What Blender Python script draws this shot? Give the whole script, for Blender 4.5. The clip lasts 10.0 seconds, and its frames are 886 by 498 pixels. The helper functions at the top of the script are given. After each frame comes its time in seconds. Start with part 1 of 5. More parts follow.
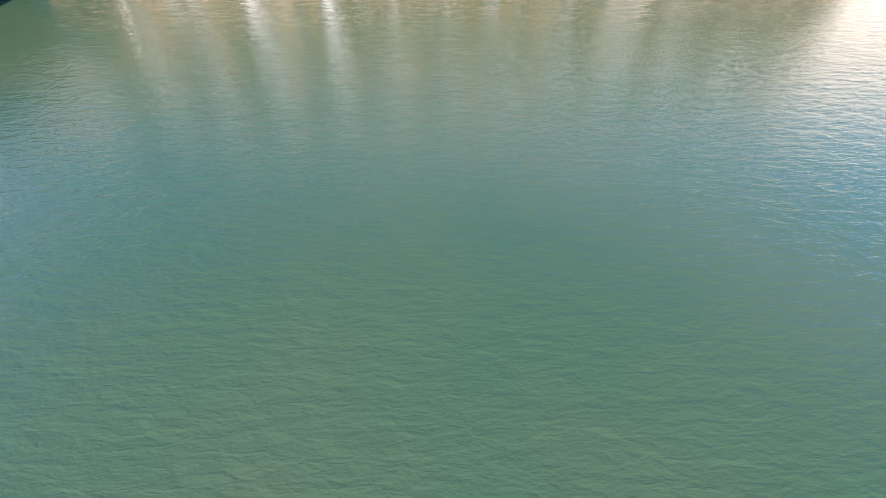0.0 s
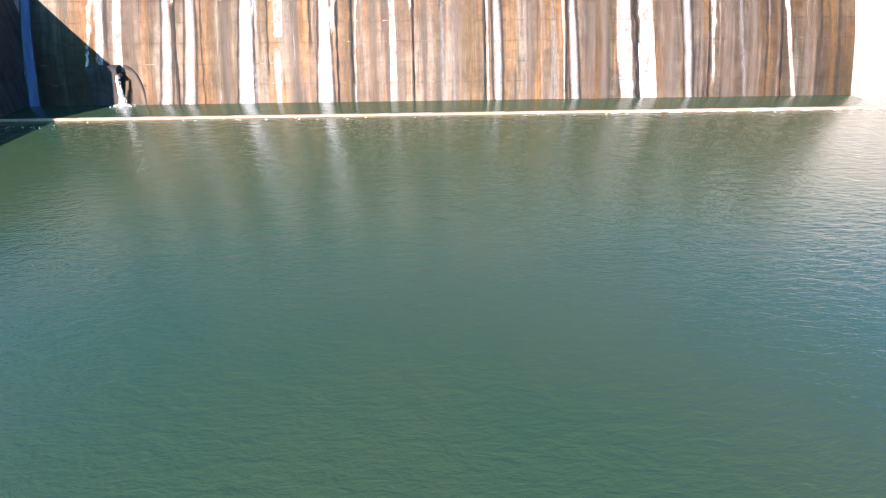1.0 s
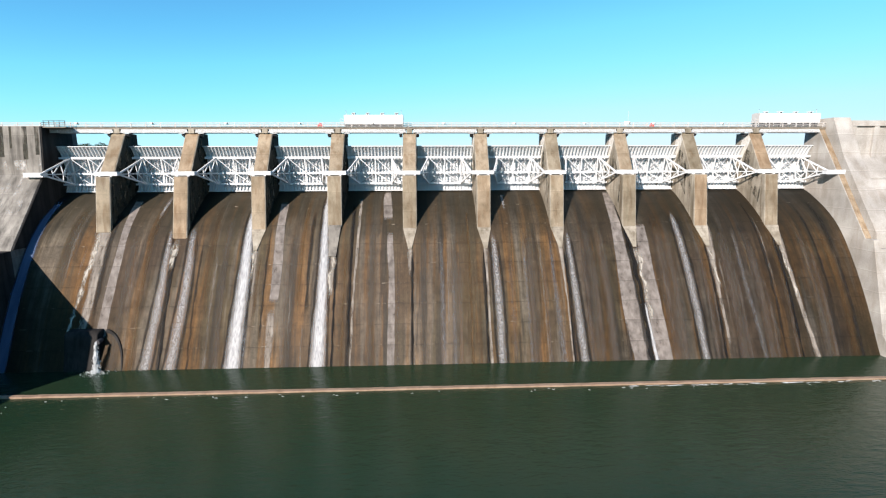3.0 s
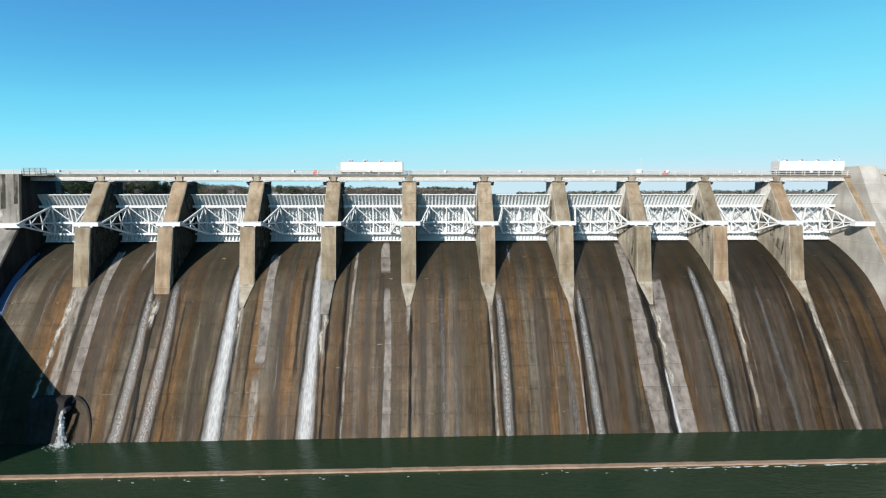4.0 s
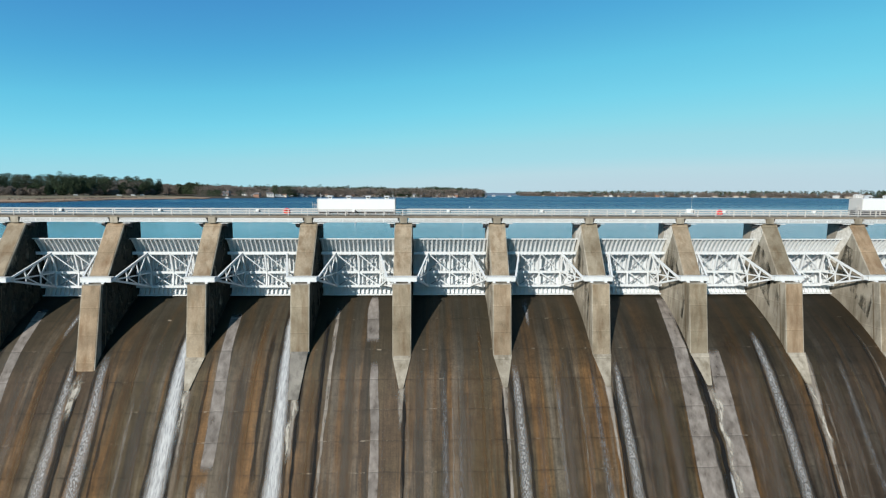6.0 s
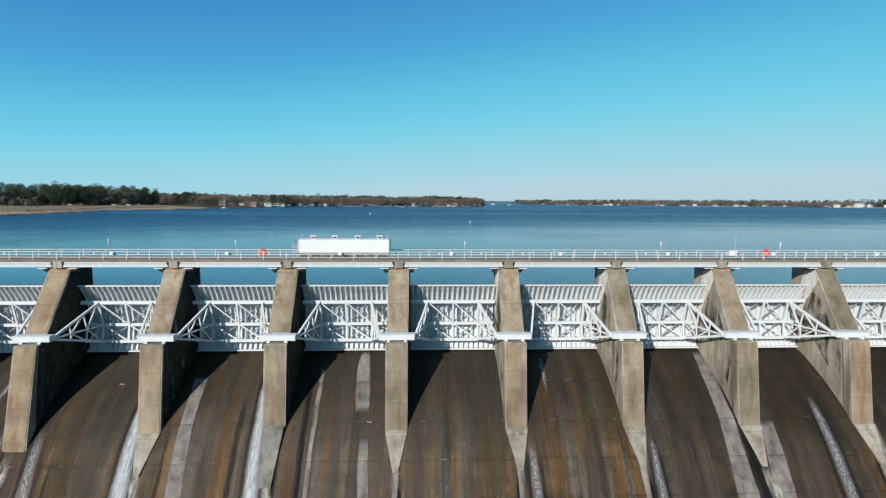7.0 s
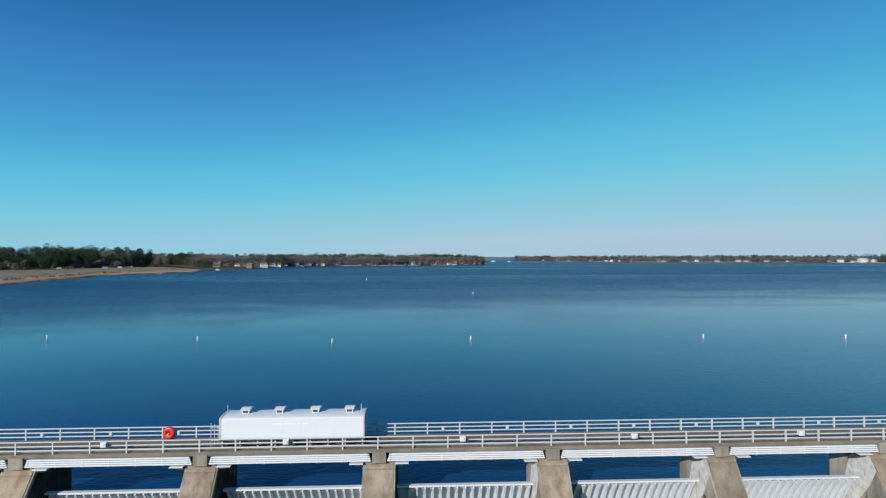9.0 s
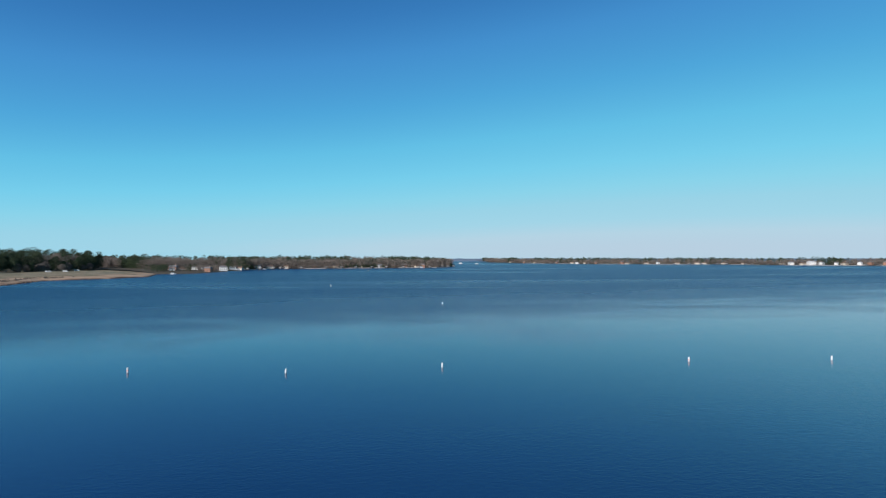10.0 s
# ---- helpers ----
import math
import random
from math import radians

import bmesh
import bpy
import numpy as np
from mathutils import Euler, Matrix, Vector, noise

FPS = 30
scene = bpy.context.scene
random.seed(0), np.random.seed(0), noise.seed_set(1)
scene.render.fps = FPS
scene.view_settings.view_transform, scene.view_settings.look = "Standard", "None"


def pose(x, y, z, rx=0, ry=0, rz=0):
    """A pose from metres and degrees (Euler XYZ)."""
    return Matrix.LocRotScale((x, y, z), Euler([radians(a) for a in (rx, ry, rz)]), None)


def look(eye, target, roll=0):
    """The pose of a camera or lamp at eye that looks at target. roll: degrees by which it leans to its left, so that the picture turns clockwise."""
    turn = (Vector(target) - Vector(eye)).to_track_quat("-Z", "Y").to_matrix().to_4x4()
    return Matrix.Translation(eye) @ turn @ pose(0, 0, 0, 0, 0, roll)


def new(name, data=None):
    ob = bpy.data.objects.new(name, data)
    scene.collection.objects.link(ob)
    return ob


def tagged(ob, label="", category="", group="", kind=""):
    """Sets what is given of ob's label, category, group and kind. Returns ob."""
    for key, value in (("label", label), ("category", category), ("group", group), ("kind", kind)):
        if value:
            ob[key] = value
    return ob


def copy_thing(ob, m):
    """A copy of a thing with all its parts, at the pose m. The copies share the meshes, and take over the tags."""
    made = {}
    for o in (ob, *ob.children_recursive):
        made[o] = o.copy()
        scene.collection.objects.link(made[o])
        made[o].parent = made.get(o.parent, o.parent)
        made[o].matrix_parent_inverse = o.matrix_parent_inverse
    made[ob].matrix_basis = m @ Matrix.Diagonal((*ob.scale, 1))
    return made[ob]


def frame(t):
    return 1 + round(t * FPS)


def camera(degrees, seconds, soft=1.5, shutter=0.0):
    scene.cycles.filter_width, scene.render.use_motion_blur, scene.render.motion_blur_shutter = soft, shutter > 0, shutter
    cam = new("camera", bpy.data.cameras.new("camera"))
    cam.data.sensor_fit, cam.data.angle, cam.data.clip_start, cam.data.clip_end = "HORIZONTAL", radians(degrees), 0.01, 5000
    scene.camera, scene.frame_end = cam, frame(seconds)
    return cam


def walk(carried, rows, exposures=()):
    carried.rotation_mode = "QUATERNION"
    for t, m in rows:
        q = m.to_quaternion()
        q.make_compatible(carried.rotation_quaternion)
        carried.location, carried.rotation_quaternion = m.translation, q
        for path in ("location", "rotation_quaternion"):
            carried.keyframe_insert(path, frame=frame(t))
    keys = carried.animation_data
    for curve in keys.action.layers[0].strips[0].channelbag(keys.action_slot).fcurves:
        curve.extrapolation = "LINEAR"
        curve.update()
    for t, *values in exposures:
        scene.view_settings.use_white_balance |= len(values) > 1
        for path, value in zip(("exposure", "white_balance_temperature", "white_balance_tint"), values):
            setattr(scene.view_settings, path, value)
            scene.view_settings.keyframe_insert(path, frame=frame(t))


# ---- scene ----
cam = camera(85.9, 10.0, soft=1.25)
PATH = [
    (0, (1.961, -103.23, 20.433), (2.015, -101.789, 19.047), -0.3),
    (0.5, (1.913, -100.219, 20.873), (1.975, -98.642, 19.645), -0.3),
    (1, (1.859, -97.602, 21.477), (1.928, -95.903, 20.424), -0.2),
    (1.5, (1.872, -95.106, 22.68), (1.949, -93.302, 21.821), -0.2),
    (2, (1.963, -92.305, 24.709), (2.043, -90.427, 24.026), -0.2),
    (2.5, (2.155, -89.15, 27.817), (2.237, -87.217, 27.312), -0.2),
    (3, (2.436, -86.05, 31.277), (2.516, -84.082, 30.932), -0.2),
    (3.2, (2.545, -84.787, 32.564), (2.623, -82.809, 32.278), -0.2),
    (4.3, (3.135, -77.577, 35.151), (3.201, -75.591, 34.932), -0.0),
    (4.5, (3.162, -75.957, 35.746), (3.228, -73.971, 35.527), 0.0),
    (5, (3.162, -71.649, 37.449), (3.23, -69.663, 37.226), 0.1),
    (5.5, (3.136, -67.015, 39.364), (3.207, -65.029, 39.138), 0.1),
    (5.7, (3.114, -65.242, 40.136), (3.185, -63.256, 39.906), 0.2),
    (6.8, (3.015, -54.097, 44.299), (3.092, -52.111, 44.077), 0.3),
    (7, (3.047, -52.132, 45.094), (3.124, -50.143, 44.895), 0.3),
    (7.5, (3.158, -47.195, 46.932), (3.236, -45.201, 46.798), 0.1),
    (8, (3.296, -42.026, 48.833), (3.373, -40.028, 48.768), 0.0),
    (8.5, (3.339, -36.961, 50.653), (3.414, -34.963, 50.649), -0.1),
    (9, (3.375, -31.897, 52.566), (3.454, -29.898, 52.598), -0.1),
    (9.5, (3.444, -26.913, 54.322), (3.529, -24.915, 54.357), -0.1),
    (10, (3.512, -21.383, 56.281), (3.727, -19.395, 56.317), -0.0),
]
walk(cam, [(t, look(eye, target, roll)) for t, eye, target, roll in PATH],
     [(0, 2.98, 7200, 33), (0.5, 2.9, 7120, 33), (1, 2.57, 6950, 31), (1.5, 2.1, 6800, 28), (2, 1.57, 6800, 26), (2.5, 1.12, 6850, 24), (3, 0.74, 6900, 18), (3.2, 0.66, 6850, 16),
      (4.5, 0.41, 6600, 10), (5.5, 0.28, 6600, 9), (7.5, 0.1, 6350, 11), (9, -0.04, 6150, 13), (10, 0.15, 6350, 15)])

# ---- world, sun ----
SUN_TO = Vector((-0.50, -0.75, 0.42)).normalized()      # towards the sun
world = bpy.data.worlds.new("sky")
scene.world = world
world.use_nodes = True
wn, wl = world.node_tree.nodes, world.node_tree.links
sky = wn.new("ShaderNodeTexSky")
sky.sky_type = "NISHITA"
sky.sun_disc = False
sky.sun_elevation = math.asin(SUN_TO.z)
sky.sun_rotation = math.atan2(SUN_TO.x, SUN_TO.y)
sky.altitude = 200
sky.air_density = 1.0
sky.dust_density = 0.3
sky.ozone_density = 1.5
# clear winter air: deep blue above, pale and faintly mauve at the horizon, no haze glow round the sun
split, depth, tone, level = wn.new("ShaderNodeSeparateColor"), wn.new("ShaderNodeMath"), wn.new("ShaderNodeValToRGB"), wn.new("ShaderNodeVectorMath")
wl.new(sky.outputs[0], split.inputs[0])
depth.operation = "MULTIPLY"
depth.inputs[1].default_value = 0.1
wl.new(split.outputs[0], depth.inputs[0])
SKY = ((0.055, 0.009, 0.065, 0.19), (0.08, 0.013, 0.09, 0.25), (0.10, 0.020, 0.125, 0.33), (0.125, 0.034, 0.18, 0.43), (0.15, 0.05, 0.25, 0.53), (0.20, 0.068, 0.345, 0.605), (0.27, 0.11, 0.475, 0.68), (0.36, 0.16, 0.555, 0.72),
       (0.46, 0.225, 0.59, 0.71), (0.56, 0.285, 0.59, 0.69), (0.70, 0.325, 0.60, 0.69), (0.85, 0.41, 0.595, 0.67), (1.0, 0.43, 0.57, 0.65))
while len(tone.color_ramp.elements) < len(SKY):
    tone.color_ramp.elements.new(0.5)
for spot, (at, red, green, blue) in zip(tone.color_ramp.elements, SKY):
    spot.position, spot.color = at, (red, green, blue, 1)
wl.new(depth.outputs[0], tone.inputs[0])
level.operation = "SCALE"
level.inputs["Scale"].default_value = 10
wl.new(tone.outputs[0], level.inputs[0])
wl.new(level.outputs[0], wn["Background"].inputs[0])
wn["Background"].inputs[1].default_value = 0.1
sun = new("sun", bpy.data.lights.new("sun", "SUN"))
sun.data.energy, sun.data.angle, sun.data.color = 5.0, radians(0.5), (1.0, 0.95, 0.87)
sun.matrix_world = look(SUN_TO * 200, (0, 0, 0))

# ---- dimensions ----
BAY = 13.1            # pier spacing
PW = 1.22             # half a pier's width
XL, XR = -64.3, 78.0  # inner faces of the abutments
LAKE = 33.3
DECK = 38.2
PIERS = [(i - 5) * BAY for i in range(1, 11)]
BAYS = [(i - 5.5) * BAY for i in range(1, 12)]
OGEE = [(12.0, 22.0), (11.0, 25.2), (9.6, 26.2), (8.2, 26.6), (6.5, 26.48), (4.8, 25.85), (3.0, 24.8), (1.2, 23.65), (-0.5, 22.4),
        (-2.2, 20.9), (-4.0, 18.8), (-5.8, 16.2), (-7.6, 13.3), (-9.4, 10.1), (-11.0, 7.0), (-12.4, 4.0), (-13.5, 1.6), (-14.3, 0.0), (-15.5, -2.0)]

# ---- materials ----


def material(name, rough=0.8, metal=0.0):
    m = bpy.data.materials.new(name)
    m.use_nodes = True
    n, l = m.node_tree.nodes, m.node_tree.links
    b = n["Principled BSDF"]
    b.inputs["Roughness"].default_value = rough
    b.inputs["Metallic"].default_value = metal
    b.inputs["Specular IOR Level"].default_value = 0.5 if rough < 0.5 else 0.2
    return m, n, l, b


def coords(n, l, scale, kind="Object"):
    tc, mp = n.new("ShaderNodeTexCoord"), n.new("ShaderNodeMapping")
    l.new(tc.outputs[kind], mp.inputs[0])
    mp.inputs["Scale"].default_value = scale
    return mp.outputs[0]


def noise_at(n, l, scale, size=1.0, detail=4.0, rough=0.55, distort=0.0, world_space=True):
    t = n.new("ShaderNodeTexNoise")
    if world_space:
        geo, mp = n.new("ShaderNodeNewGeometry"), n.new("ShaderNodeMapping")
        l.new(geo.outputs["Position"], mp.inputs[0])
        mp.inputs["Scale"].default_value = scale
        l.new(mp.outputs[0], t.inputs["Vector"])
    else:
        l.new(coords(n, l, scale), t.inputs["Vector"])
    t.inputs["Scale"].default_value = size
    t.inputs["Detail"].default_value = detail
    t.inputs["Roughness"].default_value = rough
    t.inputs["Distortion"].default_value = distort
    return t.outputs["Fac"]


def ramp(n, l, fac, stops):
    r = n.new("ShaderNodeValToRGB")
    while len(r.color_ramp.elements) < len(stops):
        r.color_ramp.elements.new(0.5)
    for e, (p, c) in zip(r.color_ramp.elements, stops):
        e.position = p
        e.color = (*c, 1) if len(c) == 3 else c
    l.new(fac, r.inputs[0])
    return r.outputs[0]


def grey(v):
    return (v, v, v)


def mix(n, l, fac, a, b, how="MIX"):
    x = n.new("ShaderNodeMix")
    x.data_type, x.blend_type = "RGBA", how
    for sock, v in ((x.inputs[0], fac), (x.inputs[6], a), (x.inputs[7], b)):
        if hasattr(v, "is_linked"):
            l.new(v, sock)
        else:
            sock.default_value = (*v, 1) if isinstance(v, tuple) else v
    return x.outputs[2]


def bump(n, l, b, height, strength=0.3, distance=0.05):
    u = n.new("ShaderNodeBump")
    u.inputs["Strength"].default_value = strength
    u.inputs["Distance"].default_value = distance
    l.new(height, u.inputs["Height"])
    l.new(u.outputs[0], b.inputs["Normal"])


def concrete(name, low, high, stain, amount=0.6, streak=(0.9, 0.9, 0.06), lift=0.0, vary=0.0):
    m, n, l, b = material(name, 0.85)
    base = ramp(n, l, noise_at(n, l, (1, 1, 1), 0.35, 6), [(0.3, low), (0.7, high)])
    runs = ramp(n, l, noise_at(n, l, streak, 1.1, 5, 0.6), [(0.45, grey(0)), (0.72, grey(amount))])
    col = mix(n, l, runs, base, stain)
    pits = noise_at(n, l, (1, 1, 1), 6.0, 5, 0.7)
    col = mix(n, l, 0.35, col, ramp(n, l, pits, [(0.3, grey(0.35)), (0.7, grey(1.0))]), "MULTIPLY")
    if lift:        # faint joints between the pours
        geo, sep = n.new("ShaderNodeNewGeometry"), n.new("ShaderNodeSeparateXYZ")
        l.new(geo.outputs["Position"], sep.inputs[0])
        step, part_of = n.new("ShaderNodeMath"), n.new("ShaderNodeMath")
        step.operation, part_of.operation = "MULTIPLY", "FRACT"
        step.inputs[1].default_value = lift
        l.new(sep.outputs[2], step.inputs[0])
        l.new(step.outputs[0], part_of.inputs[0])
        tone = noise_at(n, l, (0.02, 0.02, lift), 1.0, 0)
        col = mix(n, l, 0.5, col, ramp(n, l, tone, [(0.3, grey(0.7)), (0.7, grey(1.2))]), "MULTIPLY")
        col = mix(n, l, 0.5, col, ramp(n, l, part_of.outputs[0], [(0.0, grey(0.6)), (0.02, grey(0.7)), (0.035, grey(1.35)), (0.09, grey(1.0))]), "MULTIPLY")
    if vary:        # no two of them weathered alike
        info = n.new("ShaderNodeObjectInfo")
        col = mix(n, l, vary, col, ramp(n, l, info.outputs["Random"], [(0.0, (0.62, 0.64, 0.60)), (0.35, (1.0, 0.98, 0.92)), (0.65, (1.12, 1.06, 0.98)), (1.0, (1.06, 0.86, 0.69))]), "MULTIPLY")
        moss = ramp(n, l, noise_at(n, l, (1.2, 1.2, 0.5), 1.0, 6, 0.7), [(0.53, grey(0)), (0.68, grey(0.36))])
        col = mix(n, l, moss, col, (0.085, 0.078, 0.05))
    l.new(col, b.inputs["Base Color"])
    bump(n, l, b, pits, 0.35, 0.04)
    return m


def painted(name, colour, dirt=(0.35, 0.32, 0.27), amount=0.25, rough=0.55):
    m, n, l, b = material(name, rough)
    d = ramp(n, l, noise_at(n, l, (1.2, 1.2, 0.25), 1.3, 6, 0.65), [(0.5, grey(0)), (0.8, grey(amount))])
    l.new(mix(n, l, d, colour, dirt), b.inputs["Base Color"])
    bump(n, l, b, noise_at(n, l, (1, 1, 1), 3.0, 3), 0.08, 0.02)
    return m


PIER_CONCRETE = concrete("pier_concrete", (0.225, 0.195, 0.15), (0.42, 0.38, 0.315), (0.105, 0.082, 0.052), 0.85, (0.8, 0.8, 0.09), 0.30)
PIER_FACE = concrete("stained_pier_face", (0.205, 0.166, 0.120), (0.368, 0.312, 0.240), (0.152, 0.100, 0.058), 0.85, (0.9, 0.9, 0.12), 0.30, 0.7)
WALL_CONCRETE = concrete("abutment_concrete", (0.20, 0.188, 0.168), (0.34, 0.325, 0.295), (0.10, 0.092, 0.08), 0.85, (0.6, 0.6, 0.08), 0.3)
PALE_CONCRETE = concrete("pale_dam_concrete", (0.33, 0.31, 0.28), (0.47, 0.45, 0.42), (0.24, 0.20, 0.16), 0.6, (0.5, 0.5, 0.08), 0.3)
DECK_CONCRETE = concrete("deck_concrete", (0.17, 0.145, 0.115), (0.25, 0.215, 0.17), (0.15, 0.12, 0.09))
WHITE = painted("white_steel_paint", (0.58, 0.60, 0.61))
SHED = painted("white_shed_paint", (0.62, 0.63, 0.63), amount=0.12)
RAIL = painted("galvanised_rail_paint", (0.49, 0.475, 0.455), amount=0.25)
RED = painted("red_plastic", (0.62, 0.03, 0.04), (0.4, 0.05, 0.05), 0.2, 0.4)
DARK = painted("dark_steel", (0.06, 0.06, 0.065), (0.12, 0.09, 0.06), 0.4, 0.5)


def math_node(n, l, how, a, b=0.0):
    x = n.new("ShaderNodeMath")
    x.operation = how
    for sock, v in ((x.inputs[0], a), (x.inputs[1], b)):
        if hasattr(v, "is_linked"):
            l.new(v, sock)
        else:
            sock.default_value = v
    return x.outputs[0]


def axis(n, l, which):
    geo, sep = n.new("ShaderNodeNewGeometry"), n.new("ShaderNodeSeparateXYZ")
    l.new(geo.outputs["Position"], sep.inputs[0])
    return sep.outputs[which]


def lifts(n, l, per_metre, wobble=0.12):
    """How far up its pour a place lies, 0 to 1."""
    wob = math_node(n, l, "MULTIPLY", noise_at(n, l, (0.25, 0.25, 0.25), 1.0, 4), wobble)
    return math_node(n, l, "FRACT", math_node(n, l, "ADD", math_node(n, l, "MULTIPLY", axis(n, l, 2), per_metre), wob))


def spillway_material():
    m, n, l, b = material("wet_spillway_concrete", 0.62)
    tint = noise_at(n, l, (0.06, 0.02, 0.03), 1.0, 2, 0.5)
    col = ramp(n, l, tint, [(0.38, (0.0545, 0.0340, 0.0173)), (0.62, (0.0530, 0.0372, 0.0250))])
    col = mix(n, l, ramp(n, l, noise_at(n, l, (0.09, 0.03, 0.05), 1.0, 4, 0.6), [(0.44, grey(0)), (0.58, grey(0.65))]), col, (0.0455, 0.0375, 0.0215))
    # runs of rust and of grey lime
    rust = noise_at(n, l, (0.42, 0.025, 0.025), 1.2, 4, 0.55)
    col = mix(n, l, ramp(n, l, rust, [(0.49, grey(0)), (0.585, grey(0.7))]), col, (0.102, 0.053, 0.0200))
    lime = noise_at(n, l, (0.30, 0.022, 0.022), 1.5, 5, 0.6)
    col = mix(n, l, ramp(n, l, lime, [(0.51, grey(0)), (0.60, grey(0.65))]), col, (0.086, 0.074, 0.059))
    black = noise_at(n, l, (0.55, 0.03, 0.03), 1.1, 5, 0.62, 0.2)
    col = mix(n, l, ramp(n, l, black, [(0.55, grey(0)), (0.63, grey(0.75))]), col, (0.020, 0.0175, 0.0145))
    broad = noise_at(n, l, (0.16, 0.03, 0.03), 1.0, 3, 0.5)
    col = mix(n, l, 0.6, col, ramp(n, l, broad, [(0.33, grey(0.75)), (0.67, grey(1.4))]), "MULTIPLY")
    hair = noise_at(n, l, (3.2, 0.12, 0.12), 1.0, 6, 0.68, 0.5)
    col = mix(n, l, 0.5, col, ramp(n, l, hair, [(0.36, grey(0.55)), (0.5, grey(1.0)), (0.64, grey(1.4))]), "MULTIPLY")
    # pours: each one a little different, open joints between, fainter ones half way
    pour = noise_at(n, l, (0.12, 0.03, 0.33), 1.0, 1)
    col = mix(n, l, 0.5, col, ramp(n, l, pour, [(0.35, grey(0.72)), (0.65, grey(1.22))]), "MULTIPLY")
    up = lifts(n, l, 0.33)
    wet = ramp(n, l, noise_at(n, l, (0.4, 0.4, 0.4), 1.0, 5, 0.7), [(0.42, grey(0.1)), (0.6, grey(0.75))])
    col = mix(n, l, wet, col, ramp(n, l, up, [(0.0, grey(0.30)), (0.018, grey(0.42)), (0.04, grey(1.0)), (0.90, grey(1.0)), (1.0, grey(0.72))]), "MULTIPLY")
    half = lifts(n, l, 0.66, 0.3)
    col = mix(n, l, 0.3, col, ramp(n, l, half, [(0.0, grey(0.45)), (0.03, grey(0.55)), (0.06, grey(1.0)), (1.0, grey(1.0))]), "MULTIPLY")
    # rough weathered skin
    skin = noise_at(n, l, (0.8, 0.8, 0.6), 1.0, 8, 0.72)
    col = mix(n, l, 0.6, col, ramp(n, l, skin, [(0.34, grey(0.5)), (0.5, grey(1.0)), (0.66, grey(1.45))]), "MULTIPLY")
    spots = noise_at(n, l, (1, 1, 1.6), 4.0, 6, 0.75)
    col = mix(n, l, 0.5, col, ramp(n, l, spots, [(0.36, grey(0.5)), (0.5, grey(1.0)), (0.66, grey(1.4))]), "MULTIPLY")
    # the eastern bays are paler
    east = math_node(n, l, "ADD", math_node(n, l, "DIVIDE", axis(n, l, 0), 110.0), noise_at(n, l, (0.07, 0.02, 0.02), 1.0, 3, 0.5))
    col = mix(n, l, ramp(n, l, east, [(0.55, grey(0)), (0.95, grey(1))]), col, (1.30, 1.28, 1.24), "MULTIPLY")
    # black algae on the wet crown of the weir, to a ragged line
    high = math_node(n, l, "ADD", axis(n, l, 2), math_node(n, l, "MULTIPLY", noise_at(n, l, (0.5, 0.1, 0.1), 1.0, 4, 0.6), 4.0))
    algae = ramp(n, l, math_node(n, l, "DIVIDE", high, 30.0), [(0.68, grey(0)), (0.74, grey(0.42)), (0.90, grey(0.75))])
    col = mix(n, l, algae, col, (0.020, 0.0185, 0.0125))
    # pale crusts that seep out of the joints
    seep = math_node(n, l, "MULTIPLY", ramp(n, l, up, [(0.0, grey(1)), (0.022, grey(1)), (0.045, grey(0)), (1.0, grey(0))]), ramp(n, l, noise_at(n, l, (0.45, 0.45, 0.45), 1.0, 6, 0.75), [(0.56, grey(0)), (0.64, grey(0.8))]))
    col = mix(n, l, seep, col, (0.24, 0.20, 0.155))
    l.new(col, b.inputs["Base Color"])
    bump(n, l, b, noise_at(n, l, (1, 1, 1), 2.0, 8, 0.74), 0.6, 0.10)
    return m


OGEE_MAT = spillway_material()


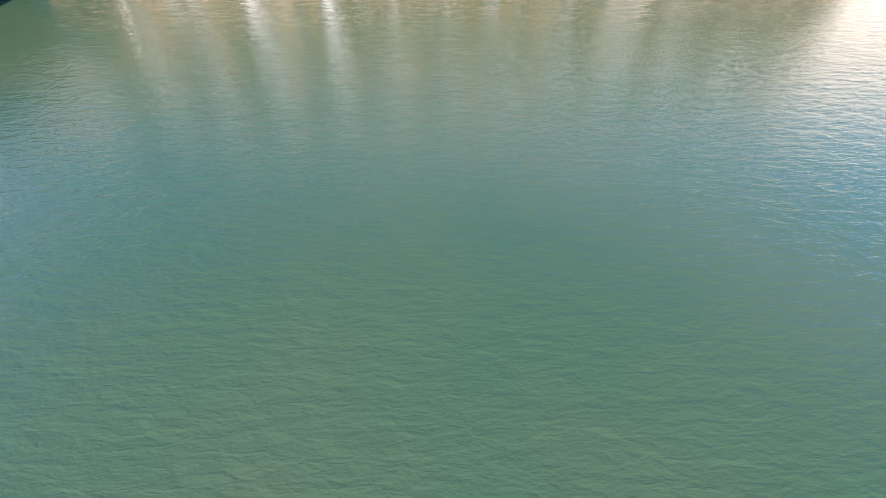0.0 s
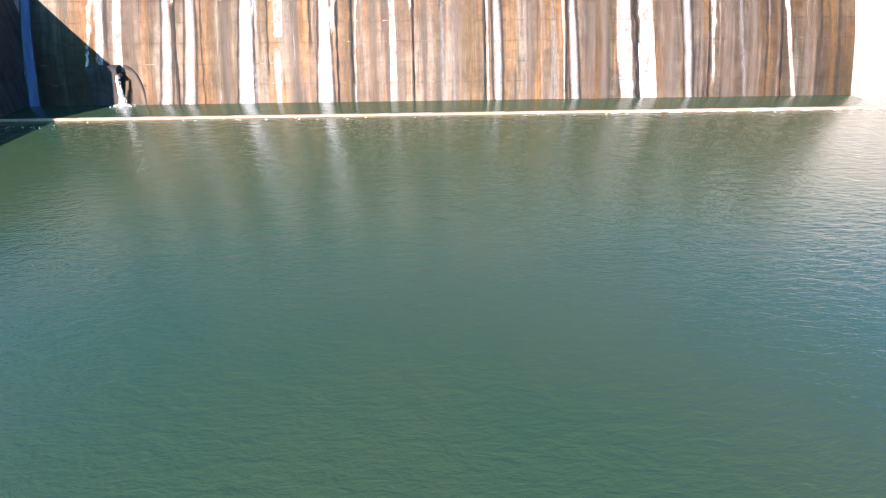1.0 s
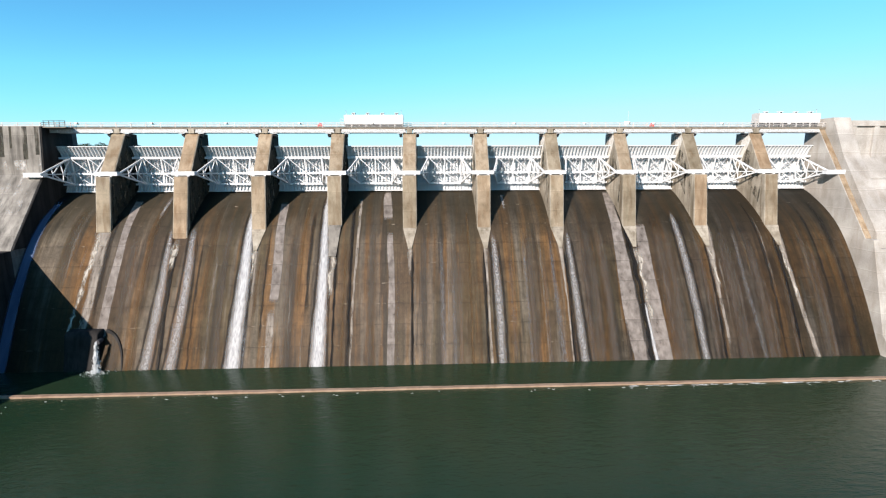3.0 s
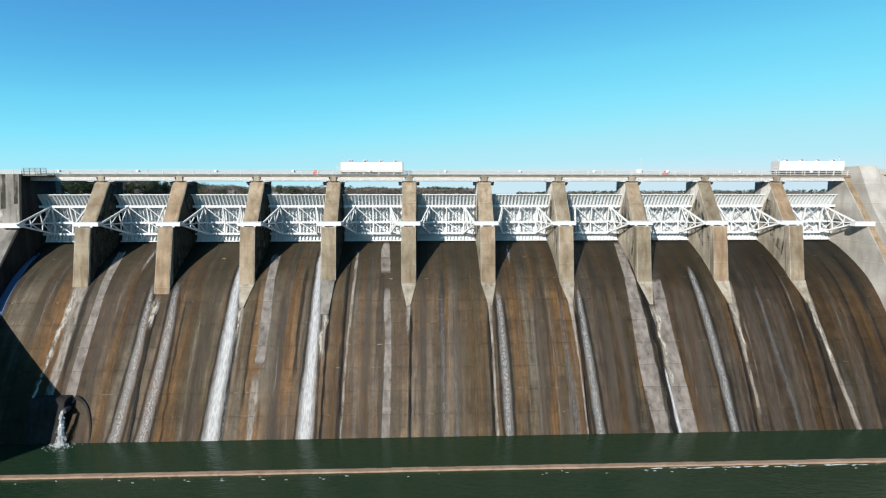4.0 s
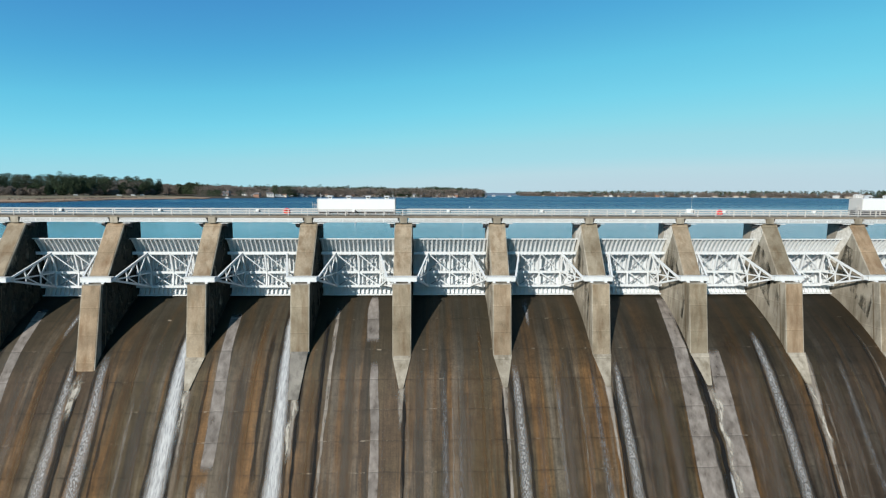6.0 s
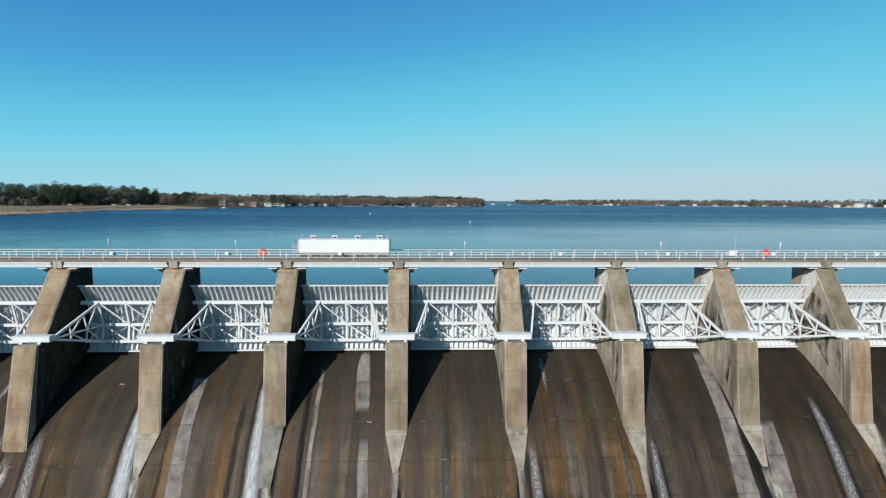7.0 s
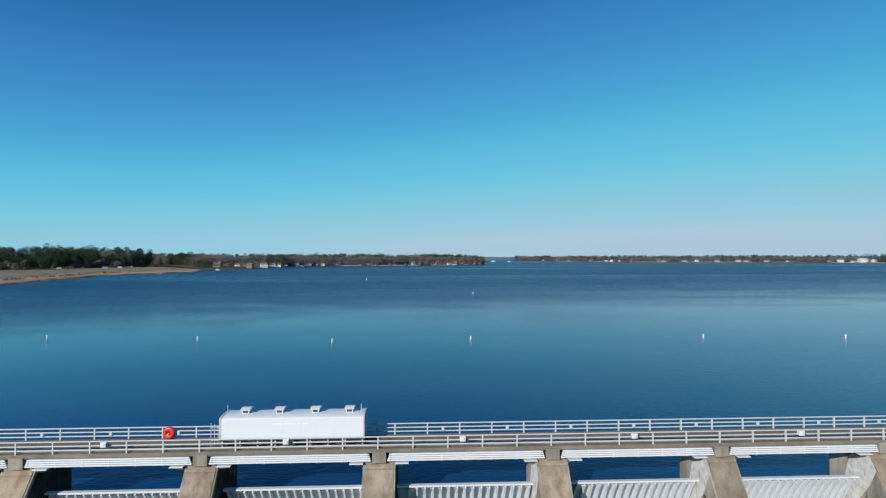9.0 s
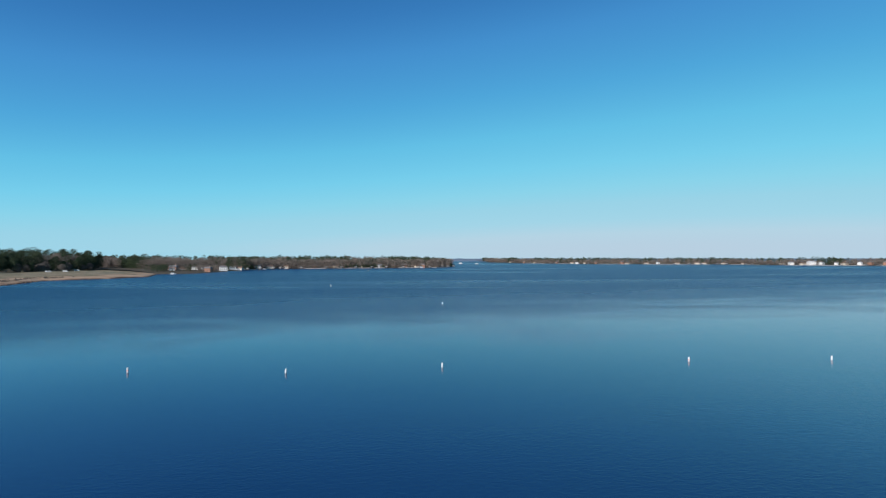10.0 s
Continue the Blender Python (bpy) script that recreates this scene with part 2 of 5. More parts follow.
def streak(name, low, high, strength, soft=0.5, grain=(2.0, 0.5, 0.5), rough=0.6, hole=(0.0, 0.01), least=0.0, rag=0.4, relief=0.3, ends=3.0, jointed=False):
    """A run down the face, laid over it; u goes across it. least: how much of it covers between its grains; ends: metres over which it fades."""
    m, n, l, b = material(name, rough)
    uv, sep = n.new("ShaderNodeTexCoord"), n.new("ShaderNodeSeparateXYZ")
    l.new(uv.outputs["UV"], sep.inputs[0])
    tail, tails = n.new("ShaderNodeUVMap"), n.new("ShaderNodeSeparateXYZ")
    tail.uv_map = "Tail"
    l.new(tail.outputs[0], tails.inputs[0])
    off = math_node(n, l, "ABSOLUTE", math_node(n, l, "SUBTRACT", math_node(n, l, "MULTIPLY", sep.outputs[0], 2.0), 1.0))
    frays = noise_at(n, l, (2.2, 0.16, 0.16), 1.0, 5, 0.65)
    off = math_node(n, l, "ADD", off, math_node(n, l, "MULTIPLY", math_node(n, l, "SUBTRACT", frays, 0.5), rag))
    fade = ramp(n, l, off, [(max(0.0, 0.92 - soft), grey(1)), (0.92, grey(0))])
    grit = noise_at(n, l, grain, 1.0, 6, 0.7, 0.3)
    gaps = ramp(n, l, grit, [(hole[0], grey(least)), (hole[1], grey(1))])
    a = math_node(n, l, "MULTIPLY", math_node(n, l, "MULTIPLY", fade, gaps), strength)
    for far in (sep.outputs[1], tails.outputs[0]):
        d = math_node(n, l, "SUBTRACT", math_node(n, l, "DIVIDE", far, ends), math_node(n, l, "MULTIPLY", frays, 0.6))
        a = math_node(n, l, "MULTIPLY", a, ramp(n, l, d, [(0.0, grey(0)), (0.7, grey(1))]))
    l.new(a, b.inputs["Alpha"])
    col = ramp(n, l, noise_at(n, l, grain, 1.0, 4, 0.6), [(0.35, low), (0.65, high)])
    if jointed:        # pours with dark joints and pale lips
        col = mix(n, l, 0.5, col, ramp(n, l, lifts(n, l, 0.33), [(0.0, grey(0.25)), (0.02, grey(0.3)), (0.035, grey(1.45)), (0.07, grey(1.0)), (0.93, grey(0.95)), (1.0, grey(0.7))]), "MULTIPLY")
        col = mix(n, l, 0.6, col, ramp(n, l, noise_at(n, l, (0.5, 0.2, 0.33), 1.0, 6, 0.7), [(0.34, grey(0.55)), (0.66, grey(1.35))]), "MULTIPLY")
    l.new(col, b.inputs["Base Color"])
    bump(n, l, b, grit, relief, 0.08)
    return m


FOAM = streak("white_running_water", (0.24, 0.245, 0.255), (0.45, 0.455, 0.46), 0.95, 0.65, (7.5, 1.0, 1.0), 0.5, (0.30, 0.48), 0.8, 0.5, 0.7, 1.4)
RUNS = streak("pale_running_water", (0.15, 0.148, 0.15), (0.38, 0.378, 0.38), 0.8, 0.75, (9.0, 4.0, 4.0), 0.5, (0.40, 0.58), 0.35, 0.6, 0.7, 3.0)
THIN = streak("thin_running_water", (0.10, 0.098, 0.10), (0.22, 0.22, 0.225), 0.5, 0.8, (5.0, 1.8, 1.8), 0.6, (0.42, 0.66), 0.35, 0.7, 0.6, 6.0)
FAINT = streak("faint_mineral_line", (0.12, 0.10, 0.08), (0.20, 0.175, 0.15), 0.55, 0.7, (2.0, 0.35, 0.35), 0.8, (0.32, 0.56), 0.2, 0.7, 0.3, 6.0)
# BLUE: the sky's reflection in shade is painted as a blue base colour
BLUE = streak("sky_blue_running_water", (0.055, 0.085, 0.15), (0.09, 0.13, 0.22), 0.92, 0.35, (1.0, 0.15, 0.15), 0.15, (0.0, 0.1), 0.5, 0.3, 0.3)
CREAM = streak("pale_mineral_run", (0.15, 0.128, 0.105), (0.27, 0.24, 0.21), 0.88, 0.4, (2.0, 0.4, 0.4), 0.8, (0.28, 0.5), 0.35, 0.6, 0.3, 2.0, True)
BAND = streak("pale_concrete_band", (0.125, 0.108, 0.096), (0.215, 0.192, 0.175), 0.95, 0.10, (1.2, 0.8, 0.8), 0.85, (0.24, 0.42), 0.5, 0.42, 0.3, 1.2, True)
LIMERUN = streak("crumbling_lime_run", (0.24, 0.215, 0.18), (0.46, 0.43, 0.38), 0.85, 0.6, (2.6, 0.9, 0.9), 0.85, (0.38, 0.56), 0.15, 0.8, 0.5, 2.0)
GREYRUN = streak("grey_mineral_run", (0.060, 0.050, 0.040), (0.084, 0.071, 0.058), 0.5, 0.85, (1.2, 0.2, 0.2), 0.8, (0.2, 0.5), 0.35, 0.6, 0.3, 6.0)
PINK = streak("pinkish_mineral_film", (0.080, 0.062, 0.050), (0.128, 0.102, 0.084), 0.45, 0.85, (3.0, 0.4, 0.4), 0.75, (0.3, 0.6), 0.3, 0.6, 0.3, 7.0)
DARKRUN = streak("black_wet_joint", (0.010, 0.010, 0.010), (0.022, 0.019, 0.016), 0.7, 0.5, (2.2, 0.3, 0.3), 0.75, (0.3, 0.55), 0.2, 0.6, 0.3, 4.0)
JOINT = streak("open_black_joint", (0.004, 0.004, 0.0045), (0.010, 0.009, 0.008), 0.95, 0.35, (2.0, 0.5, 0.5), 0.8, (0.25, 0.45), 0.5, 0.7, 0.3, 2.0)
RUSTLINE = streak("bright_rust_line", (0.085, 0.050, 0.022), (0.13, 0.078, 0.038), 0.6, 0.7, (2.4, 0.3, 0.3), 0.8, (0.3, 0.6), 0.2, 0.7, 0.3, 4.0)
RUST = streak("rust_run", (0.075, 0.042, 0.018), (0.105, 0.062, 0.028), 0.38, 0.85, (1.6, 0.1, 0.1), 0.8, (0.25, 0.6), 0.2, 0.6, 0.3, 6.0)


def water_material(name, colour, rough, waves, distance, calm=None):
    """waves: (scale, weight) pairs of the ripples; calm: size of the wind-ruffled patches."""
    m, n, l, b = material(name, rough)
    b.inputs["IOR"].default_value = 1.33
    h = None
    for scale, weight in waves:
        w = math_node(n, l, "MULTIPLY", noise_at(n, l, scale, 1.0, 3, 0.55, 0.6), weight)
        h = w if h is None else math_node(n, l, "ADD", h, w)
    u = n.new("ShaderNodeBump")
    u.inputs["Strength"].default_value = 1.0
    u.inputs["Distance"].default_value = distance
    l.new(h, u.inputs["Height"])
    l.new(u.outputs[0], b.inputs["Normal"])
    tone = noise_at(n, l, (0.03, 0.03, 0.03), 1.0, 4, 0.6)
    l.new(mix(n, l, ramp(n, l, tone, [(0.35, grey(0)), (0.65, grey(1))]), colour[0], colour[1]), b.inputs["Base Color"])
    if calm:        # a smooth slick along the dam, ruffled water beyond with a few slicks
        bend = math_node(n, l, "MULTIPLY", math_node(n, l, "SUBTRACT", noise_at(n, l, (0.008, 0.02, 1), 1.0, 5, 0.6, 0.8), 0.5), 130.0)
        lean = math_node(n, l, "MULTIPLY", axis(n, l, 0), -0.25)
        d = math_node(n, l, "DIVIDE", math_node(n, l, "ADD", math_node(n, l, "ADD", axis(n, l, 1), lean), bend), 400.0)
        slick = ramp(n, l, d, [(0.02, grey(0.92)), (0.13, grey(1)), (0.25, grey(1)), (0.36, grey(0.72)), (0.50, grey(0.3)), (0.80, grey(0.0))])
        far = ramp(n, l, noise_at(n, l, calm, 1.0, 4, 0.5, 0.8), [(0.50, grey(0)), (0.70, grey(0.34))])
        smooth = math_node(n, l, "MAXIMUM", slick, far)
        l.new(ramp(n, l, smooth, [(0.0, grey(1.0)), (0.5, grey(0.35)), (1.0, grey(0.06))]), u.inputs["Strength"])
        l.new(ramp(n, l, smooth, [(0.0, grey(0.12)), (0.5, grey(0.25)), (1.0, grey(0.66))]), b.inputs["Specular IOR Level"])        # waves throw less of the low sky back
        l.new(ramp(n, l, smooth, [(0.0, grey(rough * 2.6)), (1.0, grey(rough * 0.75))]), b.inputs["Roughness"])
    return m


RIVER = water_material("green_tailwater", ((0.0120, 0.0330, 0.0170), (0.0200, 0.0355, 0.0180)), 0.015, [((0.7, 2.2, 1), 1.0), ((2.6, 6.0, 1), 0.4), ((0.10, 0.35, 1), 0.4), ((0.42, 0.85, 1), 1.4)], 0.05)
LAKE_WATER = water_material("blue_lake_water", ((0.0042, 0.0318, 0.095), (0.0048, 0.0358, 0.106)), 0.12, [((0.9, 1.9, 1), 1.0), ((2.7, 5.6, 1), 0.4)], 0.35, (0.0016, 0.009, 1))

# ---- mesh helpers ----


def box(bm, x0, x1, y0, y1, z0, z1):
    v = [bm.verts.new(p) for p in ((x0, y0, z0), (x1, y0, z0), (x1, y1, z0), (x0, y1, z0), (x0, y0, z1), (x1, y0, z1), (x1, y1, z1), (x0, y1, z1))]
    for f in ((3, 2, 1, 0), (4, 5, 6, 7), (0, 1, 5, 4), (1, 2, 6, 5), (2, 3, 7, 6), (3, 0, 4, 7)):
        bm.faces.new([v[i] for i in f])
    return v


def prism(bm, outline, x0, x1):
    """A (y, z) outline pushed along x."""
    a = [bm.verts.new((x0, y, z)) for y, z in outline]
    b = [bm.verts.new((x1, y, z)) for y, z in outline]
    bm.faces.new(a)
    bm.faces.new(b[::-1])
    for i in range(len(a)):
        j = (i + 1) % len(a)
        bm.faces.new((a[i], b[i], b[j], a[j]))


def bar(bm, p, q, w, h, up=(0, 0, 1)):
    """A square bar from p to q."""
    p, q = Vector(p), Vector(q)
    d = (q - p).normalized()
    s = d.cross(Vector(up))
    s = s.normalized() if s.length > 1e-4 else d.cross(Vector((1, 0, 0))).normalized()
    u = s.cross(d)
    ring = lambda c: [bm.verts.new(c + s * a * w / 2 + u * e * h / 2) for a, e in ((-1, -1), (1, -1), (1, 1), (-1, 1))]
    a, b = ring(p), ring(q)
    bm.faces.new(a[::-1])
    bm.faces.new(b)
    for i in range(4):
        j = (i + 1) % 4
        bm.faces.new((a[i], a[j], b[j], b[i]))


def tube(bm, p, q, r0, r1=None, sides=12):
    p, q = Vector(p), Vector(q)
    r1 = r0 if r1 is None else r1
    d = (q - p).normalized()
    s = d.cross(Vector((0, 0, 1)))
    s = s.normalized() if s.length > 1e-4 else Vector((1, 0, 0))
    u = s.cross(d)
    ring = lambda c, r: [bm.verts.new(c + (s * math.cos(k * math.tau / sides) + u * math.sin(k * math.tau / sides)) * r) for k in range(sides)]
    a, b = ring(p, r0), ring(q, r1)
    bm.faces.new(a[::-1])
    bm.faces.new(b)
    for i in range(sides):
        j = (i + 1) % sides
        bm.faces.new((a[i], a[j], b[j], b[i]))


def finish(bm, bevel=0.0):
    bmesh.ops.recalc_face_normals(bm, faces=bm.faces[:])
    if bevel:
        sharp = [e for e in bm.edges if len(e.link_faces) == 2 and e.calc_face_angle() > 0.5]
        bmesh.ops.bevel(bm, geom=sharp, offset=bevel, segments=2, affect="EDGES", profile=0.5)
    return bm


def mesh_of(name, bm, mat, bevel=0.0):
    finish(bm, bevel)
    me = bpy.data.meshes.new(name)
    bm.to_mesh(me)
    bm.free()
    me.materials.append(mat)
    return me


def part(name, bm, mat, parent=None, label="", bevel=0.0):
    ob = new(name, mesh_of(name, bm, mat, bevel))
    ob.parent = parent
    if label:
        ob["label"] = label
    return ob


def piece(name, me, parent, m=None):
    ob = new(name, me)
    ob.parent = parent
    if m is not None:
        ob.matrix_basis = m
    return ob


def thing(name, label, category, group="", at=(0, 0, 0)):
    ob = new(name)
    ob.location = at
    return tagged(ob, label, category, group)


def B():
    return bmesh.new()


# ---- spillway, river, lake ----


def smooth_line(pts, steps=4):
    out = []
    for i in range(len(pts) - 1):
        p0, p1, p2, p3 = pts[max(i - 1, 0)], pts[i], pts[i + 1], pts[min(i + 2, len(pts) - 1)]
        for k in range(steps):
            t = k / steps
            out.append(tuple(0.5 * (2 * b + (c - a) * t + (2 * a - 5 * b + 4 * c - d) * t * t + (3 * b - a - 3 * c + d) * t ** 3)
                             for a, b, c, d in zip(p0, p1, p2, p3)))
    out.append(pts[-1])
    return out


FACE = smooth_line(OGEE)
bm = B()
prism(bm, FACE + [(-15.5, -4.0), (12.0, -4.0)], XL, XR)
for f in bm.faces:
    f.smooth = len(f.verts) == 4
spillway = tagged(part("spillway", bm, OGEE_MAT), "dark wet stained concrete spillway face between the abutments", "spillway", kind="structure")

bm = B()
bm.faces.new([bm.verts.new(p) for p in ((-700, -900, 0), (700, -900, 0), (700, -13.0, 0), (-700, -13.0, 0))])
tagged(part("river_water", bm, RIVER), "green rippled tailwater below the dam", "water", kind="structure")
bm = B()
bm.faces.new([bm.verts.new(p) for p in ((-4500, 7.1, LAKE), (4500, 7.1, LAKE), (4500, 4900, LAKE), (-4500, 4900, LAKE))])
tagged(part("lake_water", bm, LAKE_WATER), "calm blue lake behind the dam", "water", kind="structure")
bm = B()
box(bm, -4500, 4500, 10.5, 4900, -6, 20)
tagged(part("ground", bm, DECK_CONCRETE), "lake bed and ground behind the dam", "ground", kind="structure")
bm = B()
box(bm, -700, 700, -900, 10.5, -8, -4.0)
tagged(part("river_bed", bm, DECK_CONCRETE), "river bed below the dam", "ground", kind="structure")

bm = B()
n = 90
for i in range(n):
    x0, x1 = XL + (XR + 6 - XL) * i / n, XL + (XR + 6 - XL) * (i + 1) / n
    box(bm, x0, x1 - 0.02, -23.0 + random.uniform(-0.03, 0.03), -22.35, -3, 0.22 + random.uniform(-0.03, 0.03))
tagged(part("weir_sill", bm, concrete("sill_concrete", (0.30, 0.20, 0.14), (0.40, 0.29, 0.21), (0.18, 0.12, 0.075))),
       "low tan concrete sill across the tailwater", "weir", kind="structure")


def strip(name, edges, mat, lift, parent=None, ragged=0.1):
    """A run down the face between edges of (left x, right x, z), from the top downwards."""
    line = [p for p in smooth_line(OGEE, 8) if p[0] < 8.0 and edges[-1][2] <= p[1] <= edges[0][2]]
    way = [(p[2], p[0], p[1]) for p in reversed(smooth_line(edges, 6))]
    zs, lefts, rights = zip(*way)
    bm = B()
    uv, tail = bm.loops.layers.uv.new("UVMap"), bm.loops.layers.uv.new("Tail")
    seed, rows, along = random.uniform(0, 99), [], 0.0
    for i, (y, z) in enumerate(line):
        a, b = line[max(i - 1, 0)], line[min(i + 1, len(line) - 1)]
        ty, tz = b[0] - a[0], b[1] - a[1]
        k = math.hypot(ty, tz)
        ny, nz = tz / k, -ty / k
        wob = [ragged * noise.noise((seed + q, z * 0.5, 0)) for q in (0, 30)]
        x0, x1 = float(np.interp(z, zs, lefts)) + wob[0], float(np.interp(z, zs, rights)) + wob[1]
        c, w = (x0 + x1) / 2, (x1 - x0) / 2 * 1.2
        along += math.hypot(y - line[i - 1][0], z - line[i - 1][1]) if i else 0
        rows.append(([bm.verts.new((c + s * w, y + ny * lift, z + nz * lift)) for s in (-1, -0.33, 0.33, 1)], along))
    rest = rows[-1][1] + (9.0 if edges[-1][2] < 0.5 else 0.0)
    for (r0, v0), (r1, v1) in zip(rows, rows[1:]):
        for k in range(3):
            f = bm.faces.new((r0[k], r0[k + 1], r1[k + 1], r1[k]))
            f.smooth = True
            for loop, q in zip(f.loops, ((k / 3, v0), ((k + 1) / 3, v0), ((k + 1) / 3, v1), (k / 3, v1))):
                loop[uv].uv = q
                loop[tail].uv = (rest - q[1], 0)
    me = bpy.data.meshes.new(name)
    bm.to_mesh(me)
    bm.free()
    me.materials.append(mat)
    ob = new(name, me)
    ob.parent = parent
    return ob


def straight(name, x, width, z_top, z_bottom, mat, lift, parent, lean=0.0, flare=1.0):
    w = width / 2
    return strip(name, [(x - lean - w, x - lean + w, z_top), (x - w * flare, x + w * flare, (z_top + z_bottom) / 2), (x + lean - w * flare, x + lean + w * flare, z_bottom)], mat, lift, parent, 0.2)


# pale bands with firm edges
for edges in ([(37.1, 38.9, 26.4), (36.1, 37.7, 21.5), (35.6, 38.2, 9.7), (36.6, 39.4, -0.3)],
              [(40.6, 42.0, 21.2), (39.6, 41.9, 12.8), (40.3, 42.9, -0.3)],
              [(-50.0, -48.8, 25.5), (-49.2, -48.0, 18.5), (-49.7, -48.1, 4.0)],
              [(-23.5, -22.2, 25.0), (-22.9, -21.4, 15.5), (-22.9, -21.6, 8.8)],
              [(-4.5, -3.9, 26.5), (-4.9, -3.5, 25.2), (-4.5, -3.0, 21.4)],
              [(-3.6, -3.3, 20.4), (-3.9, -2.9, 18.5), (-3.5, -2.5, 10.9), (-3.7, -2.5, -0.3)]):
    strip("repair_band", edges, BAND, 0.016, spillway, 0.06)
# mineral runs below the piers and between
for edges in ([(-53.5, -51.2, 22.4), (-53.3, -51.1, 20.4), (-52.3, -50.8, 12.0), (-52.8, -51.3, 4.0)],
              [(-23.2, -22.0, 9.2), (-23.1, -21.8, 4.0), (-23.1, -22.1, -0.3)],
              [(51.5, 53.3, 21.6), (52.0, 53.8, 19.6), (52.2, 52.9, 10.9), (52.7, 53.2, 1.2)],
              [(64.8, 66.2, 21.6), (65.2, 66.6, 19.8), (65.5, 66.3, 14.0), (66.0, 66.8, 7.5), (67.0, 67.9, -0.3)],
              [(-9.3, -8.7, 25.8), (-9.2, -8.7, 18.0), (-9.5, -9.1, 11.0), (-9.7, -9.4, -0.3)],
              [(-27.1, -25.4, 20.4), (-26.9, -25.6, 18.4), (-26.4, -25.7, 9.0)],
              [(-13.7, -12.5, 20.2), (-13.5, -12.7, 9.0)],
              [(12.4, 13.8, 19.8), (12.6, 13.6, 18.0), (12.9, 13.3, 12.0), (13.0, 13.5, -0.3)],
              [(25.5, 26.9, 19.8), (25.7, 26.7, 18.0), (26.1, 26.5, 12.0), (26.4, 26.7, -0.3)],
              [(-0.7, 0.7, 19.6), (-0.5, 0.5, 17.8), (-0.1, 0.3, 12.0)], [(38.8, 40.0, 18.0), (38.9, 39.4, 14.0)]):
    strip("mineral_run", edges, CREAM, 0.018, spillway, 0.12)
for x, w, zt, zb in ((-56.4, 0.5, 23.0, 10.0), (-54.2, 0.4, 20.0, 11.0), (-17.4, 0.35, 9.0, 0.0), (-32.3, 0.55, 19.0, 0.0), (22.5, 0.35, 20.0, 0.0), (53.8, 0.3, 18.0, 3.0), (6.4, 0.3, 20.0, 1.0),
                     (62.6, 0.4, 23.5, 8.0), (-19.6, 0.3, 14.0, 2.0), (69.5, 0.4, 19.0, 9.0), (0.85, 0.3, 16.5, 0.0)):
    straight("mineral_run", x, w * 0.9, zt, zb, FAINT, 0.018, spillway)
for x, w, zt, zb in ((-57.0, 2.4, 24, 9), (-31.0, 1.6, 24, 0), (7.6, 1.8, 21, 0), (20.6, 2.0, 22, 0), (31.0, 2.2, 23, 0), (45.0, 2.6, 22, 0), (55.5, 2.0, 22, 0), (69.6, 1.5, 22, 0), (-19.5, 2.0, 22, 0), (-46.5, 1.6, 22, 0), (33.6, 1.4, 20, 0),
                     (60.0, 2.0, 20, 0), (-6.5, 1.6, 23, 0), (2.5, 1.6, 22, 0)):
    straight("grey_run", x, w, zt, zb, GREYRUN, 0.012, spillway)
for x, w, zt, zb in ((29.8, 1.3, 20, 0), (31.6, 0.9, 18, 0), (33.3, 1.6, 21, 0), (43.6, 1.8, 22, 0), (45.3, 0.9, 18, 0), (50.6, 0.8, 20, 0), (54.8, 1.0, 21, 0), (56.2, 0.7, 17, 0), (59.8, 1.4, 20, 0), (61.0, 0.9, 14, 0),
                     (70.8, 0.9, 20, 0), (17.2, 1.0, 19, 0), (20.4, 0.8, 20, 0), (22.9, 0.7, 18, 0), (8.4, 0.9, 18, 0), (-2.0, 0.5, 17, 0), (51.6, 0.5, 16, 0), (64.3, 0.6, 15, 0), (-20.4, 0.8, 20, 0), (-45.5, 1.0, 20, 3), (-30.6, 0.6, 18, 0)):
    straight("mineral_film", x, w, zt, zb, PINK, 0.014, spillway)
strip("dark_joint", [(37.7, 38.5, 25.4), (37.8, 38.6, 17.5), (38.0, 38.7, 10.6), (38.5, 39.4, 2.0), (38.8, 39.7, -0.3)], DARKRUN, 0.026, spillway, 0.3)
for x, w, zt, zb in ((0.45, 0.42, 17.6, 0), (12.75, 0.36, 17.8, 0), (26.75, 0.36, 17.8, 0), (-12.45, 0.4, 19.5, 0), (-9.9, 0.5, 24, 2), (51.9, 0.3, 18.5, 0), (64.9, 0.35, 18.5, 0), (-26.6, 0.3, 17.5, 0), (-39.3, 0.5, 18.5, 0)):
    straight("open_joint", x, w * 0.65, zt, zb, JOINT, 0.03, spillway)
strip("open_joint", [(38.0, 38.7, 22.5), (38.2, 39.0, 17.6), (38.5, 39.2, 13.0), (38.8, 39.6, 8.0), (39.2, 39.9, -0.3)], JOINT, 0.03, spillway, 0.4)
strip("open_joint", [(37.9, 39.3, 18.6), (37.8, 39.9, 17.4), (38.2, 39.6, 16.0)], JOINT, 0.031, spillway, 0.5)
for x, w, zt, zb in ((-39.4, 0.7, 19.5, 0), (-26.5, 0.5, 18, 0), (-12.4, 0.6, 20, 0), (-10.0, 0.8, 25, 0), (0.4, 0.55, 17.6, 0), (12.6, 0.45, 17.8, 0), (26.9, 0.45, 17.8, 0), (-3.7, 1.0, 21.9, 19.2),
                     (62.2, 0.5, 25, 0), (64.8, 0.5, 21, 1), (-50.6, 0.8, 24, 6), (52.0, 0.5, 19, 0), (75.2, 0.6, 25, 0), (-35.0, 0.35, 20, 0), (-24.0, 0.4, 22, 2), (72.0, 0.5, 24, 6), (9.2, 0.45, 6, 1), (-16.9, 0.6, 24, 6)):
    straight("dark_joint", x, w, zt, zb, DARKRUN, 0.024, spillway)
